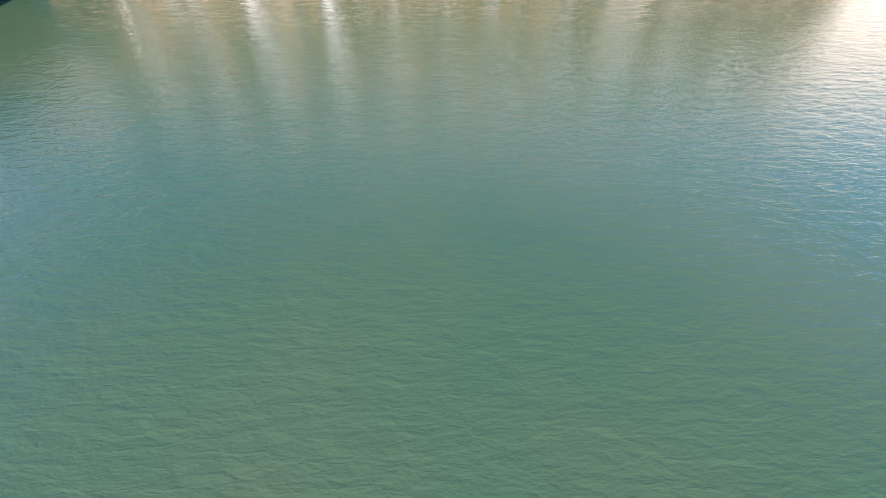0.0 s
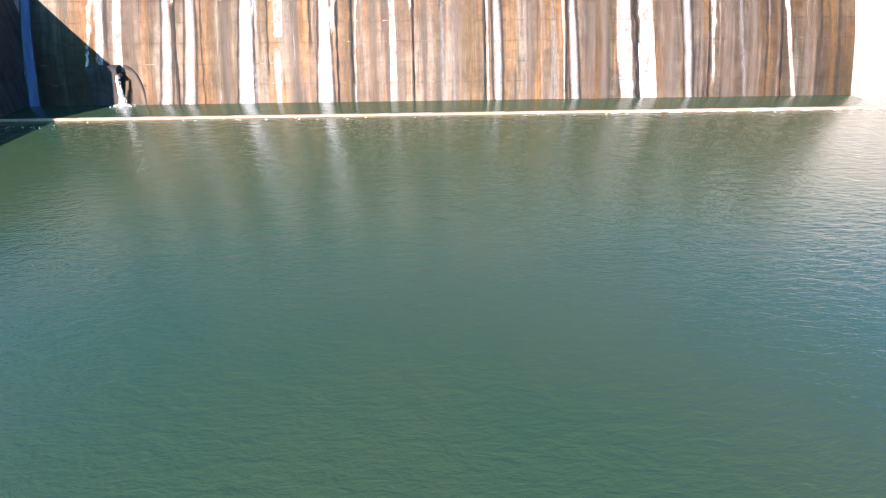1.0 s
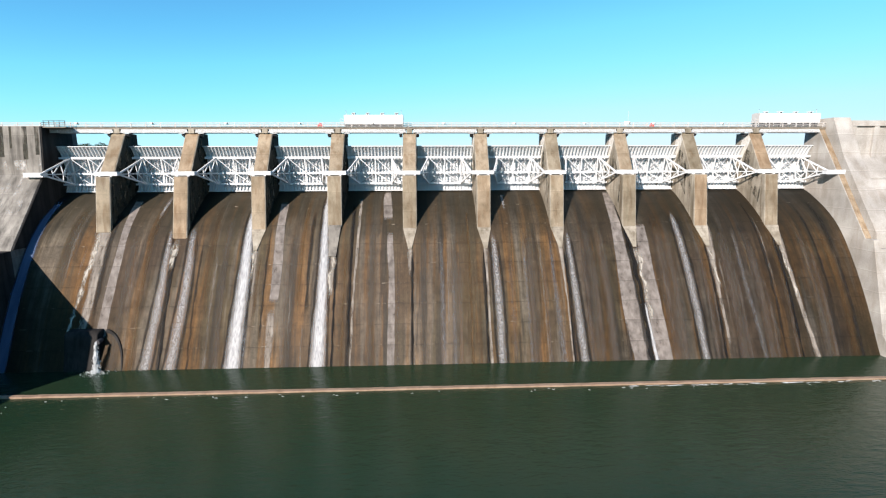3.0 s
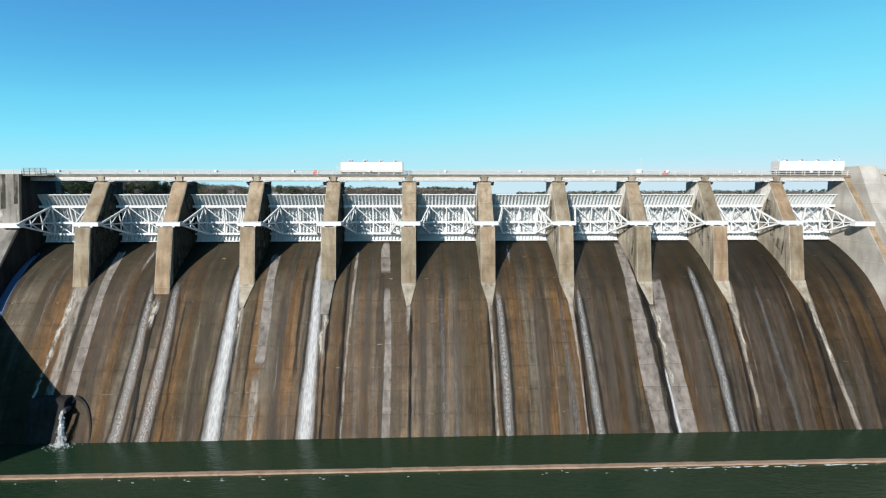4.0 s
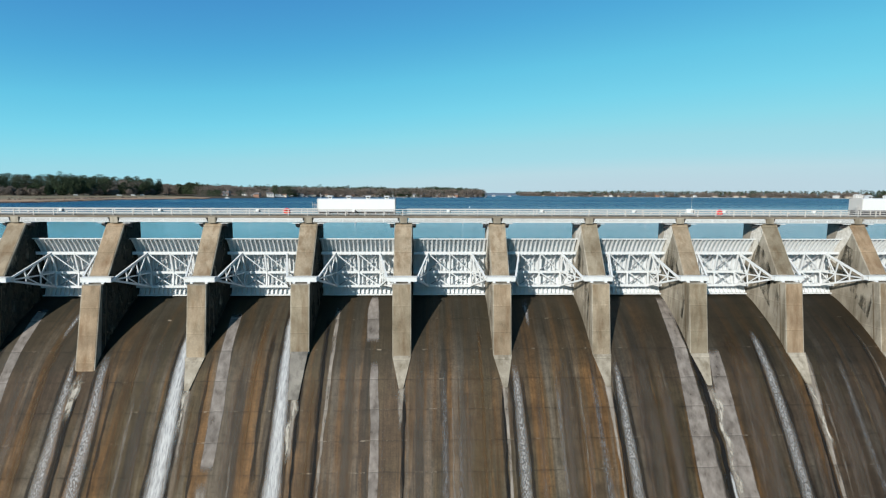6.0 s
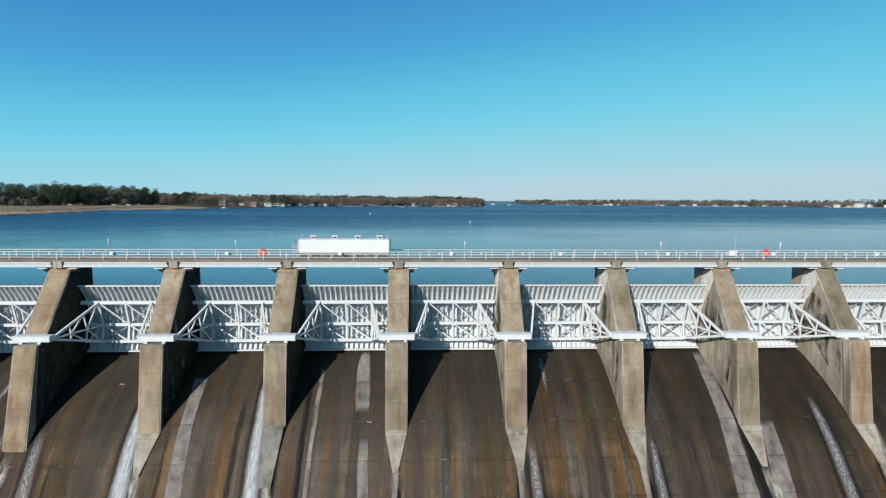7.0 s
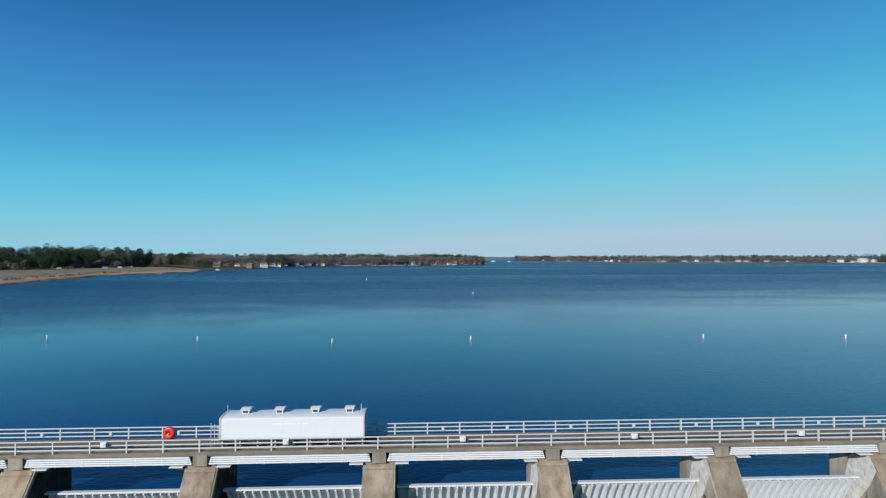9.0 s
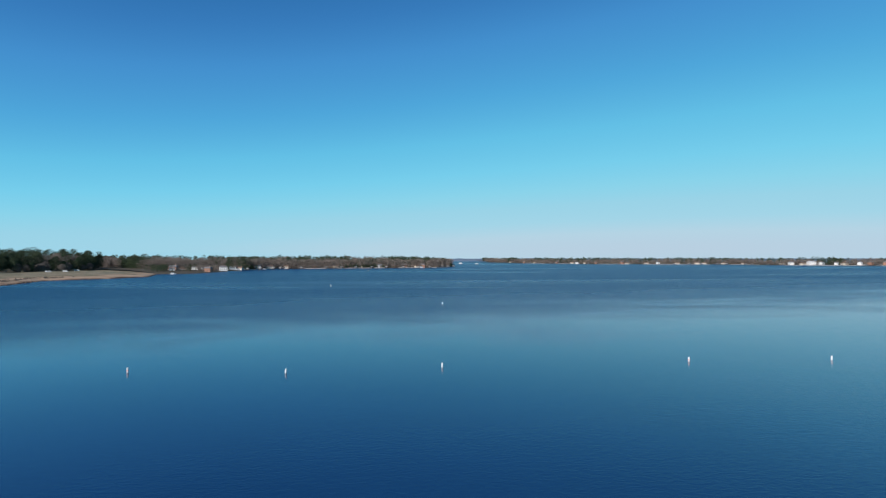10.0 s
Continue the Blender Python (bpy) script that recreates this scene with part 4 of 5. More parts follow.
def life_ring(x):
    g = thing("life_ring", "red life ring hung on the bridge railing", "life ring", "life rings", (x, 6.7, DECK + 0.5))
    bm = B()
    n0, n1, ra, rb = 28, 10, 0.30, 0.19
    grid = [[bm.verts.new(((ra + rb * math.cos(v * math.tau / n1)) * math.cos(u * math.tau / n0), rb * 0.8 * math.sin(v * math.tau / n1),
                           (ra + rb * math.cos(v * math.tau / n1)) * math.sin(u * math.tau / n0))) for v in range(n1)] for u in range(n0)]
    for u in range(n0):
        for v in range(n1):
            f = bm.faces.new((grid[u][v], grid[(u + 1) % n0][v], grid[(u + 1) % n0][(v + 1) % n1], grid[u][(v + 1) % n1]))
            f.smooth = True
    part("ring", bm, RED, g)
    bm = B()
    bar(bm, (-0.08, -0.14, -0.16), (0.06, -0.14, 0.04), 0.1, 0.08, (0, 1, 0))
    part("rope_coil", bm, YELLOW, g)
    return g


YELLOW = painted("yellow_rope", (0.6, 0.4, 0.05))
life_ring(-16.75)
life_ring(46.6)


def hoist_house(x, half, top, lettered, low):
    g = thing("hoist_house", "white metal hoist house with a curved roof and four roof vents" if lettered else "white metal hoist house parked at the end of the bridge", "shed", "hoist houses", (x, 5.6, DECK))
    w, eave = 1.05, top - DECK
    outline = [(-w, low), (-w, eave)]
    for k in range(1, 9):
        a = math.pi * (1 - k / 9)
        outline.append((w * math.cos(a), eave + 0.2 * math.sin(a)))
    outline += [(w, eave), (w, low)]
    bm = B()
    prism(bm, outline, -half, half)
    body = part("body", bm, SHED, g)
    for s in (-1, 1):
        bm = B()
        inner = [(y * 1.03, low + (z - low) * 1.02) for y, z in outline]
        prism(bm, inner, s * half - 0.06, s * half + 0.06)
        part("end_frame", bm, RAIL, body)
    bm = B()
    box(bm, -half, half, -0.78, 0.78, 0.3, low)
    part("chassis", bm, DARK, g)
    for k in range(9):
        bm = B()
        box(bm, -half + 0.05 + k * (2 * half - 0.2) / 8, -half + 0.15 + k * (2 * half - 0.2) / 8, -0.9, 0.9, 0.12, low)
        part("leg", bm, RAIL, g)
    for f in (-0.93, -0.78, -0.32, -0.17, 0.3, 0.45, 0.76, 0.91):
        for y in (-0.82, 0.75):
            bm = B()
            tube(bm, (f * half, y - 0.06, 0.24), (f * half, y + 0.06, 0.24), 0.17, sides=14)
            part("wheel", bm, DARK, g)
    for f in (-0.70, -0.22, 0.29, 0.78):
        v = B()
        box(v, f * half - 0.26, f * half + 0.26, -0.32, 0.32, eave + 0.12, eave + 0.46)
        vent = part("roof_vent", v, SHED, g)
        bm = B()
        prism(bm, [(-0.45, eave + 0.46), (-0.45, eave + 0.51), (0, eave + 0.6), (0.45, eave + 0.51), (0.45, eave + 0.46)], f * half - 0.36, f * half + 0.36)
        part("hood", bm, SHED, vent)
        bm = B()
        box(bm, f * half - 0.19, f * half + 0.19, -0.335, -0.32, eave + 0.24, eave + 0.42)
        part("louvre", bm, DARK, vent, "dark louvre opening")
    for s in (-1, 1):
        bm = B()
        tube(bm, (s * half * 0.95, -0.3, eave + 0.2), (s * half * 0.95, -0.3, eave + 0.85), 0.03, sides=6)
        mast = part("mast", bm, RAIL, g)
        bm = B()
        tube(bm, (s * half * 0.95, -0.3, eave + 0.85), (s * half * 0.95, -0.3, eave + 0.95), 0.045, sides=8)
        part("beacon", bm, DARK, mast, "small dark beacon lamp")
    for k in range(4):
        bm = B()
        box(bm, -half - 0.75 + k * 0.22, -half - 0.72 + k * 0.22, -0.9 + 0.1 * k, -0.87 + 0.1 * k, 0.1, 1.9 - 0.12 * k)
        part("ladder_rod", bm, RAIL, g)
    for h in (0.5, 1.0, 1.45):
        bm = B()
        box(bm, -half - 0.8, -half, -0.72, -0.69, h, h + 0.04)
        part("ladder_rung", bm, RAIL, g)
    if lettered:        # faded lettering
        for x0, x1 in ((-1.45, -0.75), (-0.65, 0.25), (0.35, 0.6), (0.7, 1.15)):
            bm = B()
            box(bm, x0, x1, -w - 0.006, -w - 0.002, eave - 0.42, eave - 0.3)
            part("faded_lettering", bm, FADED, body, "faded grey lettering bar")
    return g


FADED = painted("faded_lettering_paint", (0.70, 0.71, 0.71), amount=0.1)
hoist_house(-6.56, 5.34, 40.38, True, 0.6)
hoist_house(72.2, 5.95, 40.72, False, 0.98)

# ---- abutments ----


def slab(name, outline, x0, x1, label, mat=None):
    bm = B()
    prism(bm, outline, x0, x1)
    return tagged(part(name, bm, mat or WALL_CONCRETE, bevel=0.06), label, "abutment", kind="structure")


# near-black stained concrete; the walls' shade is put into its colour
SHADE_DARK = concrete("shade_dark_concrete", (0.017, 0.016, 0.0155), (0.040, 0.037, 0.035), (0.007, 0.0065, 0.006), 0.9, (1.2, 1.2, 0.05))
STREAKED = concrete("streaked_abutment_concrete", (0.165, 0.152, 0.135), (0.315, 0.298, 0.268), (0.050, 0.046, 0.042), 0.95, (0.9, 0.5, 0.05), 0.3)
slab("abutment_left", [(11, -4), (11, 38.3), (2.1, 38.3), (1.3, 30.0), (-7.5, 18.0), (-7.5, -4)], -700, XL, "grey streaked concrete abutment with a sloping front", STREAKED)
for x0, x1, (ya, za), (yb, zb) in ((XL - 12, XL - 0.1, (1.52, 32.5), (1.42, 31.5)), (XL - 9, XL - 2.2, (1.5, 32.2), (1.36, 30.7)), (XL - 3.4, XL - 1.3, (1.1, 29.7), (-3.4, 23.6)), (XL - 7.5, XL - 4.6, (0.2, 28.5), (-5.2, 21.1))):
    bm = B()      # lime that has run out of the joint over the sloping front
    prism(bm, [(ya - 0.02, za + 0.01), (yb - 0.02, zb + 0.01), (yb + 0.3, zb - 0.2), (ya + 0.3, za - 0.2)], x0, x1)
    part("lime_crust", bm, THIN_CRUST, bpy.data.objects["abutment_left"], "thin white lime crust")
for x0, x1, z0 in ((XL - 0.9, XL - 0.25, 33.4), (XL - 3.0, XL - 2.2, 32.6), (XL - 5.2, XL - 4.8, 34.5), (XL - 7.0, XL - 6.2, 33.0)):
    bm = B()      # dark runs from the top
    prism(bm, [(2.085, 38.25), (1.3 + (z0 - 30) * 0.0964 - 0.012, z0), (1.3 + (z0 - 30) * 0.0964 + 0.2, z0), (2.3, 38.25)], x0, x1)
    part("algae_shade_stain", bm, ALGAE_SHADE, bpy.data.objects["abutment_left"], "black-green algae and shade stain")
slab("training_wall_left", [(-7.5, -4), (-7.5, 17.9), (-36, 17.9), (-36, -4)], XL - 2.5, XL, "training wall beside the spillway pool, its shade coloured in", SHADE_DARK)
slab("training_wall_low", [(-36, -4), (-36, 8.4), (-78, 8.4), (-78, -4)], XL - 2.5, XL, "low training wall along the river, its shade coloured in", SHADE_DARK)
# thin slab added over the inner face to carry its painted shade
slab("abutment_left_shade_face", [(9.4, 18), (9.4, 38.25), (2.2, 38.25), (1.4, 30.0), (-7.4, 18.0)], XL, XL + 0.25, "stained inner face of the abutment, its shade coloured in", SHADE_DARK)
slab("abutment_right_pier", [(7.6, -4), (7.6, 38.6), (4.8, 38.6), (-8.5, 18.7), (-10.1, 18.7), (-14.2, 3.4), (-18.0, -1)], XR, XR + 1.15, "pale abutment pier with a tan stained sloping front", PALE_CONCRETE)
bm = B()
prism(bm, [(4.78, 38.5), (4.70, 38.56), (-8.56, 18.76), (-8.48, 18.7)], XR + 0.1, XR + 1.05)
part("front_face", bm, PIER_FACE, bpy.data.objects["abutment_right_pier"], "tan-brown stained front face")
slab("abutment_right", [(7.6, -4), (7.6, 39.9), (2.6, 39.9), (-0.6, 33.0), (-9.3, 19.6), (-9.6, 17.2), (-10.4, 17.2), (-14.0, 3.4), (-17.5, -1)], XR + 1.15, XR + 4.4, "pale concrete abutment block", PALE_CONCRETE)
slab("dam_right", [(7.6, -4), (7.6, 39.4), (3.6, 39.4), (3.6, 33), (-8.5, 17), (-15, -4)], XR + 4.4, XR + 620, "pale concrete gravity dam face", PALE_CONCRETE)


def end_beam(x0, x1, y, z):
    g = thing("trunnion_beam", "white painted steel trunnion beam set in the abutment", "beam", "abutment beams", (0, 0, 0))
    bm = B()
    box(bm, x0, x1, y, y + 1.12, z, z + 0.72)
    part("box_beam", bm, WHITE, g, bevel=0.04)
    bm = B()
    box(bm, x0 - 0.06, x1 + 0.06, y - 0.06, y + 1.16, z + 0.72, z + 0.8)
    part("top_plate", bm, WHITE, g)


end_beam(-66.6, XL + 1.0, 0.0, 29.5)
end_beam(XR - 2.3, XR + 1.3, -1.5, 29.5)


for x in (84.0, 88.5, 93.0, 98.0):
    bm = B()
    box(bm, x - 0.5, x + 0.5, 3.2, 3.7, 32.5, 38.4)
    part("pilaster", bm, PALE_CONCRETE, bpy.data.objects["dam_right"], bevel=0.04)
bm = B()
box(bm, XR + 4.4, XR + 60, 3.1, 3.65, 38.4, 39.4)
part("coping", bm, PALE_CONCRETE, bpy.data.objects["dam_right"])
bm = B()
box(bm, XR + 6.2, XR + 60, 0.1, 0.7, 28.55, 28.85)
part("ledge", bm, PALE_CONCRETE, bpy.data.objects["dam_right"], bevel=0.03)
g = thing("bare_shrub", "leafless tangled shrub growing on the pale dam face", "shrub", "", (86.3, -5.4, 21.0))
rng = random.Random(8)
TWIG = painted("dark_twigs", (0.10, 0.085, 0.08), (0.05, 0.04, 0.04), 0.4, 0.8)
bm = B()
tube(bm, (0, 0.6, -2.2), (0.2, -0.1, -0.4), 0.1, 0.06, 7)
part("stem", bm, TWIG, g)
bm = B()
for k in range(90):
    p = Vector((rng.gauss(0, 0.5), rng.uniform(-0.4, 0.2), rng.uniform(-2.0, 0.2)))
    for j in range(3):
        q = p + Vector((rng.gauss(0, 0.5), rng.gauss(0, 0.15), rng.uniform(-0.2, 0.9)))
        tube(bm, p, q, 0.04, 0.025, 5)
        p = q
part("twigs", bm, TWIG, g)
g = thing("corner_railing", "dark steel railing on the abutment corner", "railing", "", (0, 0, 0))
for k in range(5):
    bm = B()
    box(bm, -63.9 + k * 0.9 - 0.03, -63.9 + k * 0.9 + 0.03, 2.6, 2.66, 38.2, 39.3)
    part("post", bm, DARK, g)
for h in (38.7, 39.0, 39.28):
    bm = B()
    box(bm, -64.0, -60.2, 2.6, 2.66, h - 0.03, h + 0.03)
    part("rail", bm, DARK, g)
bm = B()
box(bm, -64.3, -60.0, 2.4, 4.1, 38.05, 38.2)
part("landing", bm, DECK_CONCRETE, g)

# ---- outlet ----
# box and round end are coloured near-black for the shadow on them
g = thing("outlet_works", "concrete outlet box with a rounded end on the spillway face, shade coloured in", "outlet", "", (-48.0, 0, 0))
bm = B()
prism(bm, [(-8, -1), (-8, 5.95), (-12.7, 5.95), (-13.3, 5.4), (-14.7, -1)], -5.6, -0.45)
part("outlet_box", bm, SHADE_DARK, g, bevel=0.25)
bm = B()      # quarter-round end wall
n = 16
for i in range(n):
    q = []
    for k in (i, i + 1):
        a = math.pi / 2 * k / n
        q.append([(r * math.sin(a) * 0.53, r * math.cos(a) - 0.3) for r in (6.15, 5.7)])
    for (xa, za), (xb, zb), (xc, zc), (xd, zd) in [(q[0][0], q[1][0], q[1][1], q[0][1])]:
        f = [bm.verts.new((x, -12.2 - 0.42 * (5 - z), z)) for x, z in ((xa, za), (xb, zb), (xc, zc), (xd, zd))]
        r = [bm.verts.new((x, -9.0, z)) for x, z in ((xa, za), (xb, zb), (xc, zc), (xd, zd))]
        bm.faces.new(f)
        bm.faces.new((f[0], r[0], r[1], f[1]))
        bm.faces.new((f[2], r[2], r[3], f[3]))
part("round_end", bm, SHADE_DARK, g, "concrete quarter-round end wall, its dark shadow rim coloured in")
bm = B()
tube(bm, (-0.4, -12.6, 4.5), (-0.4, -13.6, 4.4), 0.35, sides=16)
part("spout", bm, DARK, g)
# falling water and its splash
g = thing("waterfall", "white jet of water falling from the outlet into the pool", "water", "", (-47.9, -14.0, 0))
bm = B()


def fleck(c, s, tall=1.0):
    vs = [bm.verts.new(c + Vector((random.uniform(-s, s), random.uniform(-s, s), random.uniform(-s, s) * tall))) for _ in range(4)]
    for f in ((0, 1, 2), (0, 2, 3), (0, 3, 1), (1, 3, 2)):
        bm.faces.new([vs[i] for i in f])


for k in range(900):
    t = random.random() ** 0.8
    r = 0.10 + 0.38 * t
    fleck(Vector((random.gauss(-0.35, r * 0.6), -0.9 * t ** 0.5 + random.gauss(0, r * 0.5), 4.6 - 4.55 * t)), random.uniform(0.04, 0.13), 2.2)
jet = bm
SPRAY = painted("white_spray", (0.62, 0.64, 0.65), (0.45, 0.5, 0.5), 0.3, 0.4)
tagged(part("jet", jet, SPRAY, g), "falling white water drops", kind="stuff")
bm = B()
for k in range(420):
    a, d = random.uniform(0, math.tau), abs(random.gauss(0, 0.75))
    fleck(Vector((-0.35 + d * math.cos(a) * 1.4, -0.9 + d * math.sin(a), max(0.02, random.gauss(0.2, 0.28) * math.exp(-d)))), random.uniform(0.03, 0.12))
tagged(part("splash", bm, SPRAY, g), "white splash of drops on the pool", kind="stuff")


def foam(count, x0, x1, y0, y1, long, label):
    bm = B()
    for k in range(count):
        x, y = random.uniform(x0, x1), random.uniform(y0, y1)
        r, q = long * random.uniform(0.3, 1.0), random.uniform(0.02, 0.06)
        ring = [bm.verts.new((x + r * math.cos(j * math.tau / 8) * random.uniform(0.7, 1.1), y + q * math.sin(j * math.tau / 8) * random.uniform(0.6, 1.3), 0.012)) for j in range(8)]
        top = bm.verts.new((x, y, 0.04))
        for j in range(8):
            bm.faces.new((ring[j], ring[(j + 1) % 8], top))
    tagged(part("foam", bm, SPRAY), label, "foam", kind="stuff")


foam(70, 30, 84, -23.5, -23.15, 0.8, "thin white foam flecks along the sill")
foam(16, -63, -52, -27, -24.5, 0.16, "white foam flecks on the shaded water")
foam(40, -50, 60, -24.2, -23.2, 0.3, "scattered foam flecks below the sill")

# ---- lake: buoys ----


def buoy(x, y, tilt, band, size=1.0):
    g = thing("buoy", "white warning buoy " + ("with an orange band " if band else "") + "floating on the lake", "buoy", "buoys on the lake", (x, y, LAKE))
    g.rotation_euler = (radians(tilt), radians(tilt * 0.7), 0)
    g.scale = (size, size, size)
    bm = B()
    tube(bm, (0, 0, -0.5), (0, 0, 1.05), 0.2, sides=14)
    body = part("float", bm, SHED, g, bevel=0.03)
    if band:
        bm = B()
        tube(bm, (0, 0, 0.3), (0, 0, 0.48), 0.206, sides=14)
        part("band", bm, ORANGE, body, "orange band")
    bm = B()
    tube(bm, (0, 0, 1.04), (0, 0, 1.14), 0.12, 0.05, sides=10)
    part("cap", bm, SHED, g)


ORANGE = painted("orange_band_paint", (0.7, 0.12, 0.03))
for x, y, tilt, band in ((-85.5, 84.3, 2, True), (-49.0, 80.6, 1, True), (-17.4, 76.6, 12, False), (14.1, 78.2, 3, False), (69.1, 78.1, 0, True), (101.8, 75.9, 2, False)):
    buoy(x, y, tilt, band, 0.85)
buoy(-44.4, 365, 0, False, 1.4)
buoy(28.5, 213, 5, False, 0.9)
buoy(-36, 800, 0, False, 2.0)
buoy(118, 860, 0, False, 2.0)

# ---- shores ----


def shore_material():
    m, n, l, b = material("sandy_shore", 0.95)
    h = math_node(n, l, "MULTIPLY", math_node(n, l, "SUBTRACT", axis(n, l, 2), LAKE), 0.25)
    h = math_node(n, l, "ADD", h, math_node(n, l, "MULTIPLY", math_node(n, l, "SUBTRACT", noise_at(n, l, (0.05, 0.05, 0.05), 1.0, 6, 0.7), 0.5), 1.0))
    # the darkest low tones paint in the undercut's shade along the waterline
    col = ramp(n, l, h, [(0.0, (0.05, 0.03, 0.022)), (0.12, (0.07, 0.04, 0.028)), (0.2, (0.28, 0.165, 0.10)), (0.35, (0.42, 0.30, 0.20)), (0.46, (0.34, 0.22, 0.14)), (0.56, (0.13, 0.115, 0.06)), (0.68, (0.27, 0.21, 0.135)), (0.82, (0.15, 0.13, 0.075)), (0.95, (0.20, 0.165, 0.105))])
    l.new(col, b.inputs["Base Color"])
    bump(n, l, b, noise_at(n, l, (0.4, 0.4, 0.4), 1.0, 5), 0.5, 0.3)
    return m


SHORE = shore_material()


def along(line, t):
    """A place at the part t of a line's length."""
    d = [0.0]
    for a, b in zip(line, line[1:]):
        d.append(d[-1] + math.dist(a, b))
    t = min(max(t, 0.0), 1.0) * d[-1]
    for i in range(len(line) - 1):
        if t <= d[i + 1] or i == len(line) - 2:
            k = (t - d[i]) / max(1e-6, d[i + 1] - d[i])
            return Vector((line[i][0] + (line[i + 1][0] - line[i][0]) * k, line[i][1] + (line[i + 1][1] - line[i][1]) * k))


def land(name, line, inland, label, rise=(0.0, 0.7, 2.2, 4.0, 7.0), back=(0.0, 6.0, 30.0, 90.0, 420.0), steps=120, mat=None):
    inland = Vector(inland).normalized()
    bm = B()
    rows = []
    for i in range(steps + 1):
        p = along(line, i / steps)
        w = 6 * noise.noise((p.x * 0.02, p.y * 0.02, 3)) + 2.5 * noise.noise((p.x * 0.1, p.y * 0.1, 7))
        row = [bm.verts.new((p.x - inland.x * 5, p.y - inland.y * 5, LAKE - 1.2))]
        for d, h in zip(back, rise):
            q = p + inland * (d + w)
            row.append(bm.verts.new((q.x, q.y, LAKE + h * (1 + 0.3 * noise.noise((q.x * 0.03, q.y * 0.03, 1))) - (0.02 if h == 0 else 0))))
        rows.append(row)
    for a, b in zip(rows, rows[1:]):
        for k in range(len(a) - 1):
            bm.faces.new((a[k], b[k], b[k + 1], a[k + 1])).smooth = True
    return tagged(part(name, bm, mat or SHORE), label, "shore", kind="structure")


WEST = [(-760, 140), (-370, 250), (-292, 312), (-315, 418), (-335, 484), (-305, 515), (-278, 567), (-313, 666), (-272, 692), (-262, 880), (-222, 980), (-59, 1016), (106, 1058), (160, 1150), (171, 1325), (140, 1500)]
EAST = [(465, 2247), (541, 1848), (700, 1582), (962, 1484), (1130, 1442), (1165, 1275), (1373, 1163), (1625, 1051), (2300, 850)]
LITTER = concrete("leaf_litter", (0.07, 0.055, 0.035), (0.13, 0.10, 0.07), (0.05, 0.055, 0.025))
land("shore_west", WEST[:8], (-0.75, 0.66), "sandy lake shore rising to a wooded point", (0.0, 0.9, 1.5, 2.6, 4.0))
land("shore_north", WEST[7:], (-0.75, 0.66), "dark wooded lake shore with leaf litter", mat=LITTER)
land("shore_east", EAST, (0.05, 1.0), "low wooded far shore of the lake", mat=LITTER)
GROVE = [(-660, 540), (-515, 655), (-480, 745), (-470, 815)]        # front of the pines
RISE = [(-1150, 620), (-680, 930), (-420, 1150), (-60, 1300), (70, 1330)]
land("hill_north", RISE, (-0.5, 0.8), "wooded rise behind the lake shore", (0.5, 3, 6, 8, 9), (0, 15, 40, 120, 420), mat=LITTER)
FAR = [(-900, 2700), (100, 2800), (700, 2750), (2800, 2600), (4200, 2400)]
# the far shore's blue aerial haze is mixed into its base colour
DISTANCE, dn, dl, db = material("painted_haze", 0.95)
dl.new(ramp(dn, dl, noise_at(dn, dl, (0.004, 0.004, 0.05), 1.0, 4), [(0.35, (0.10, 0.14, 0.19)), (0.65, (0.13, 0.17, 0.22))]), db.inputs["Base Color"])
tagged(land("shore_far", FAR, (0, 1), "distant wooded shore with its blue haze coloured in", (0, 1, 12, 15, 16), mat=DISTANCE), category="backdrop")

# unseen banks added below the dam to block low sky light
for name, x, way in (("unseen_bank_left", -72, -1), ("unseen_bank_right", 112, 1)):
    bm = B()
    rows = []
    for i in range(15):
        y = -38 - i * 48
        row = []
        for k in range(9):
            d = 60 * k * (0.35 + 0.08 * k)
            bend = max(0, i - 9) ** 2 * 8
            h = -2 + min(62, 0.36 * d) * (1 + 0.2 * noise.noise((d * 0.02, y * 0.02, way)))
            row.append(bm.verts.new((x + way * (d - bend), y, h)))
        rows.append(row)
    for a, b in zip(rows, rows[1:]):
        for k in range(8):
            bm.faces.new((a[k], b[k], b[k + 1], a[k + 1])).smooth = True
    tagged(part(name, bm, LITTER), "unseen bank with leaf litter, added to block low sky light", "ground", kind="structure")

# rocks along the beach
bm = B()
rng = random.Random(21)
for k in range(420):
    p = along(WEST[1:6], rng.random()) + Vector((-0.75, 0.66)) * (rng.uniform(-1, 5) if k % 3 else rng.uniform(26, 34))
    s = rng.uniform(0.4, 1.3) if k % 3 else rng.uniform(0.9, 2.0)
    c = Vector((p.x, p.y, LAKE + (0.2 if k % 3 else 2.1)))
    if k % 4 == 3:        # a row of boulders along the terrace
        f = rng.random()
        c, s = Vector((-404 + 60 * f + rng.uniform(-2, 2), 398 + 18 * f + rng.uniform(-2, 2), LAKE + 1.7)), rng.uniform(0.8, 1.9)
    ring = [bm.verts.new(c + Vector((s * math.cos(j * 1.257) * rng.uniform(0.7, 1.2), s * math.sin(j * 1.257) * rng.uniform(0.7, 1.2), rng.uniform(-0.3, 0)))) for j in range(5)]
    top = bm.verts.new(c + Vector((0, 0, s * rng.uniform(0.5, 0.9))))
    for j in range(5):
        bm.faces.new((ring[j], ring[(j + 1) % 5], top))
tagged(part("beach_rocks", bm, concrete("brown_rock", (0.10, 0.075, 0.055), (0.22, 0.17, 0.13), (0.06, 0.05, 0.04))), "brown boulders strewn along the sandy beach", "rocks", kind="stuff")

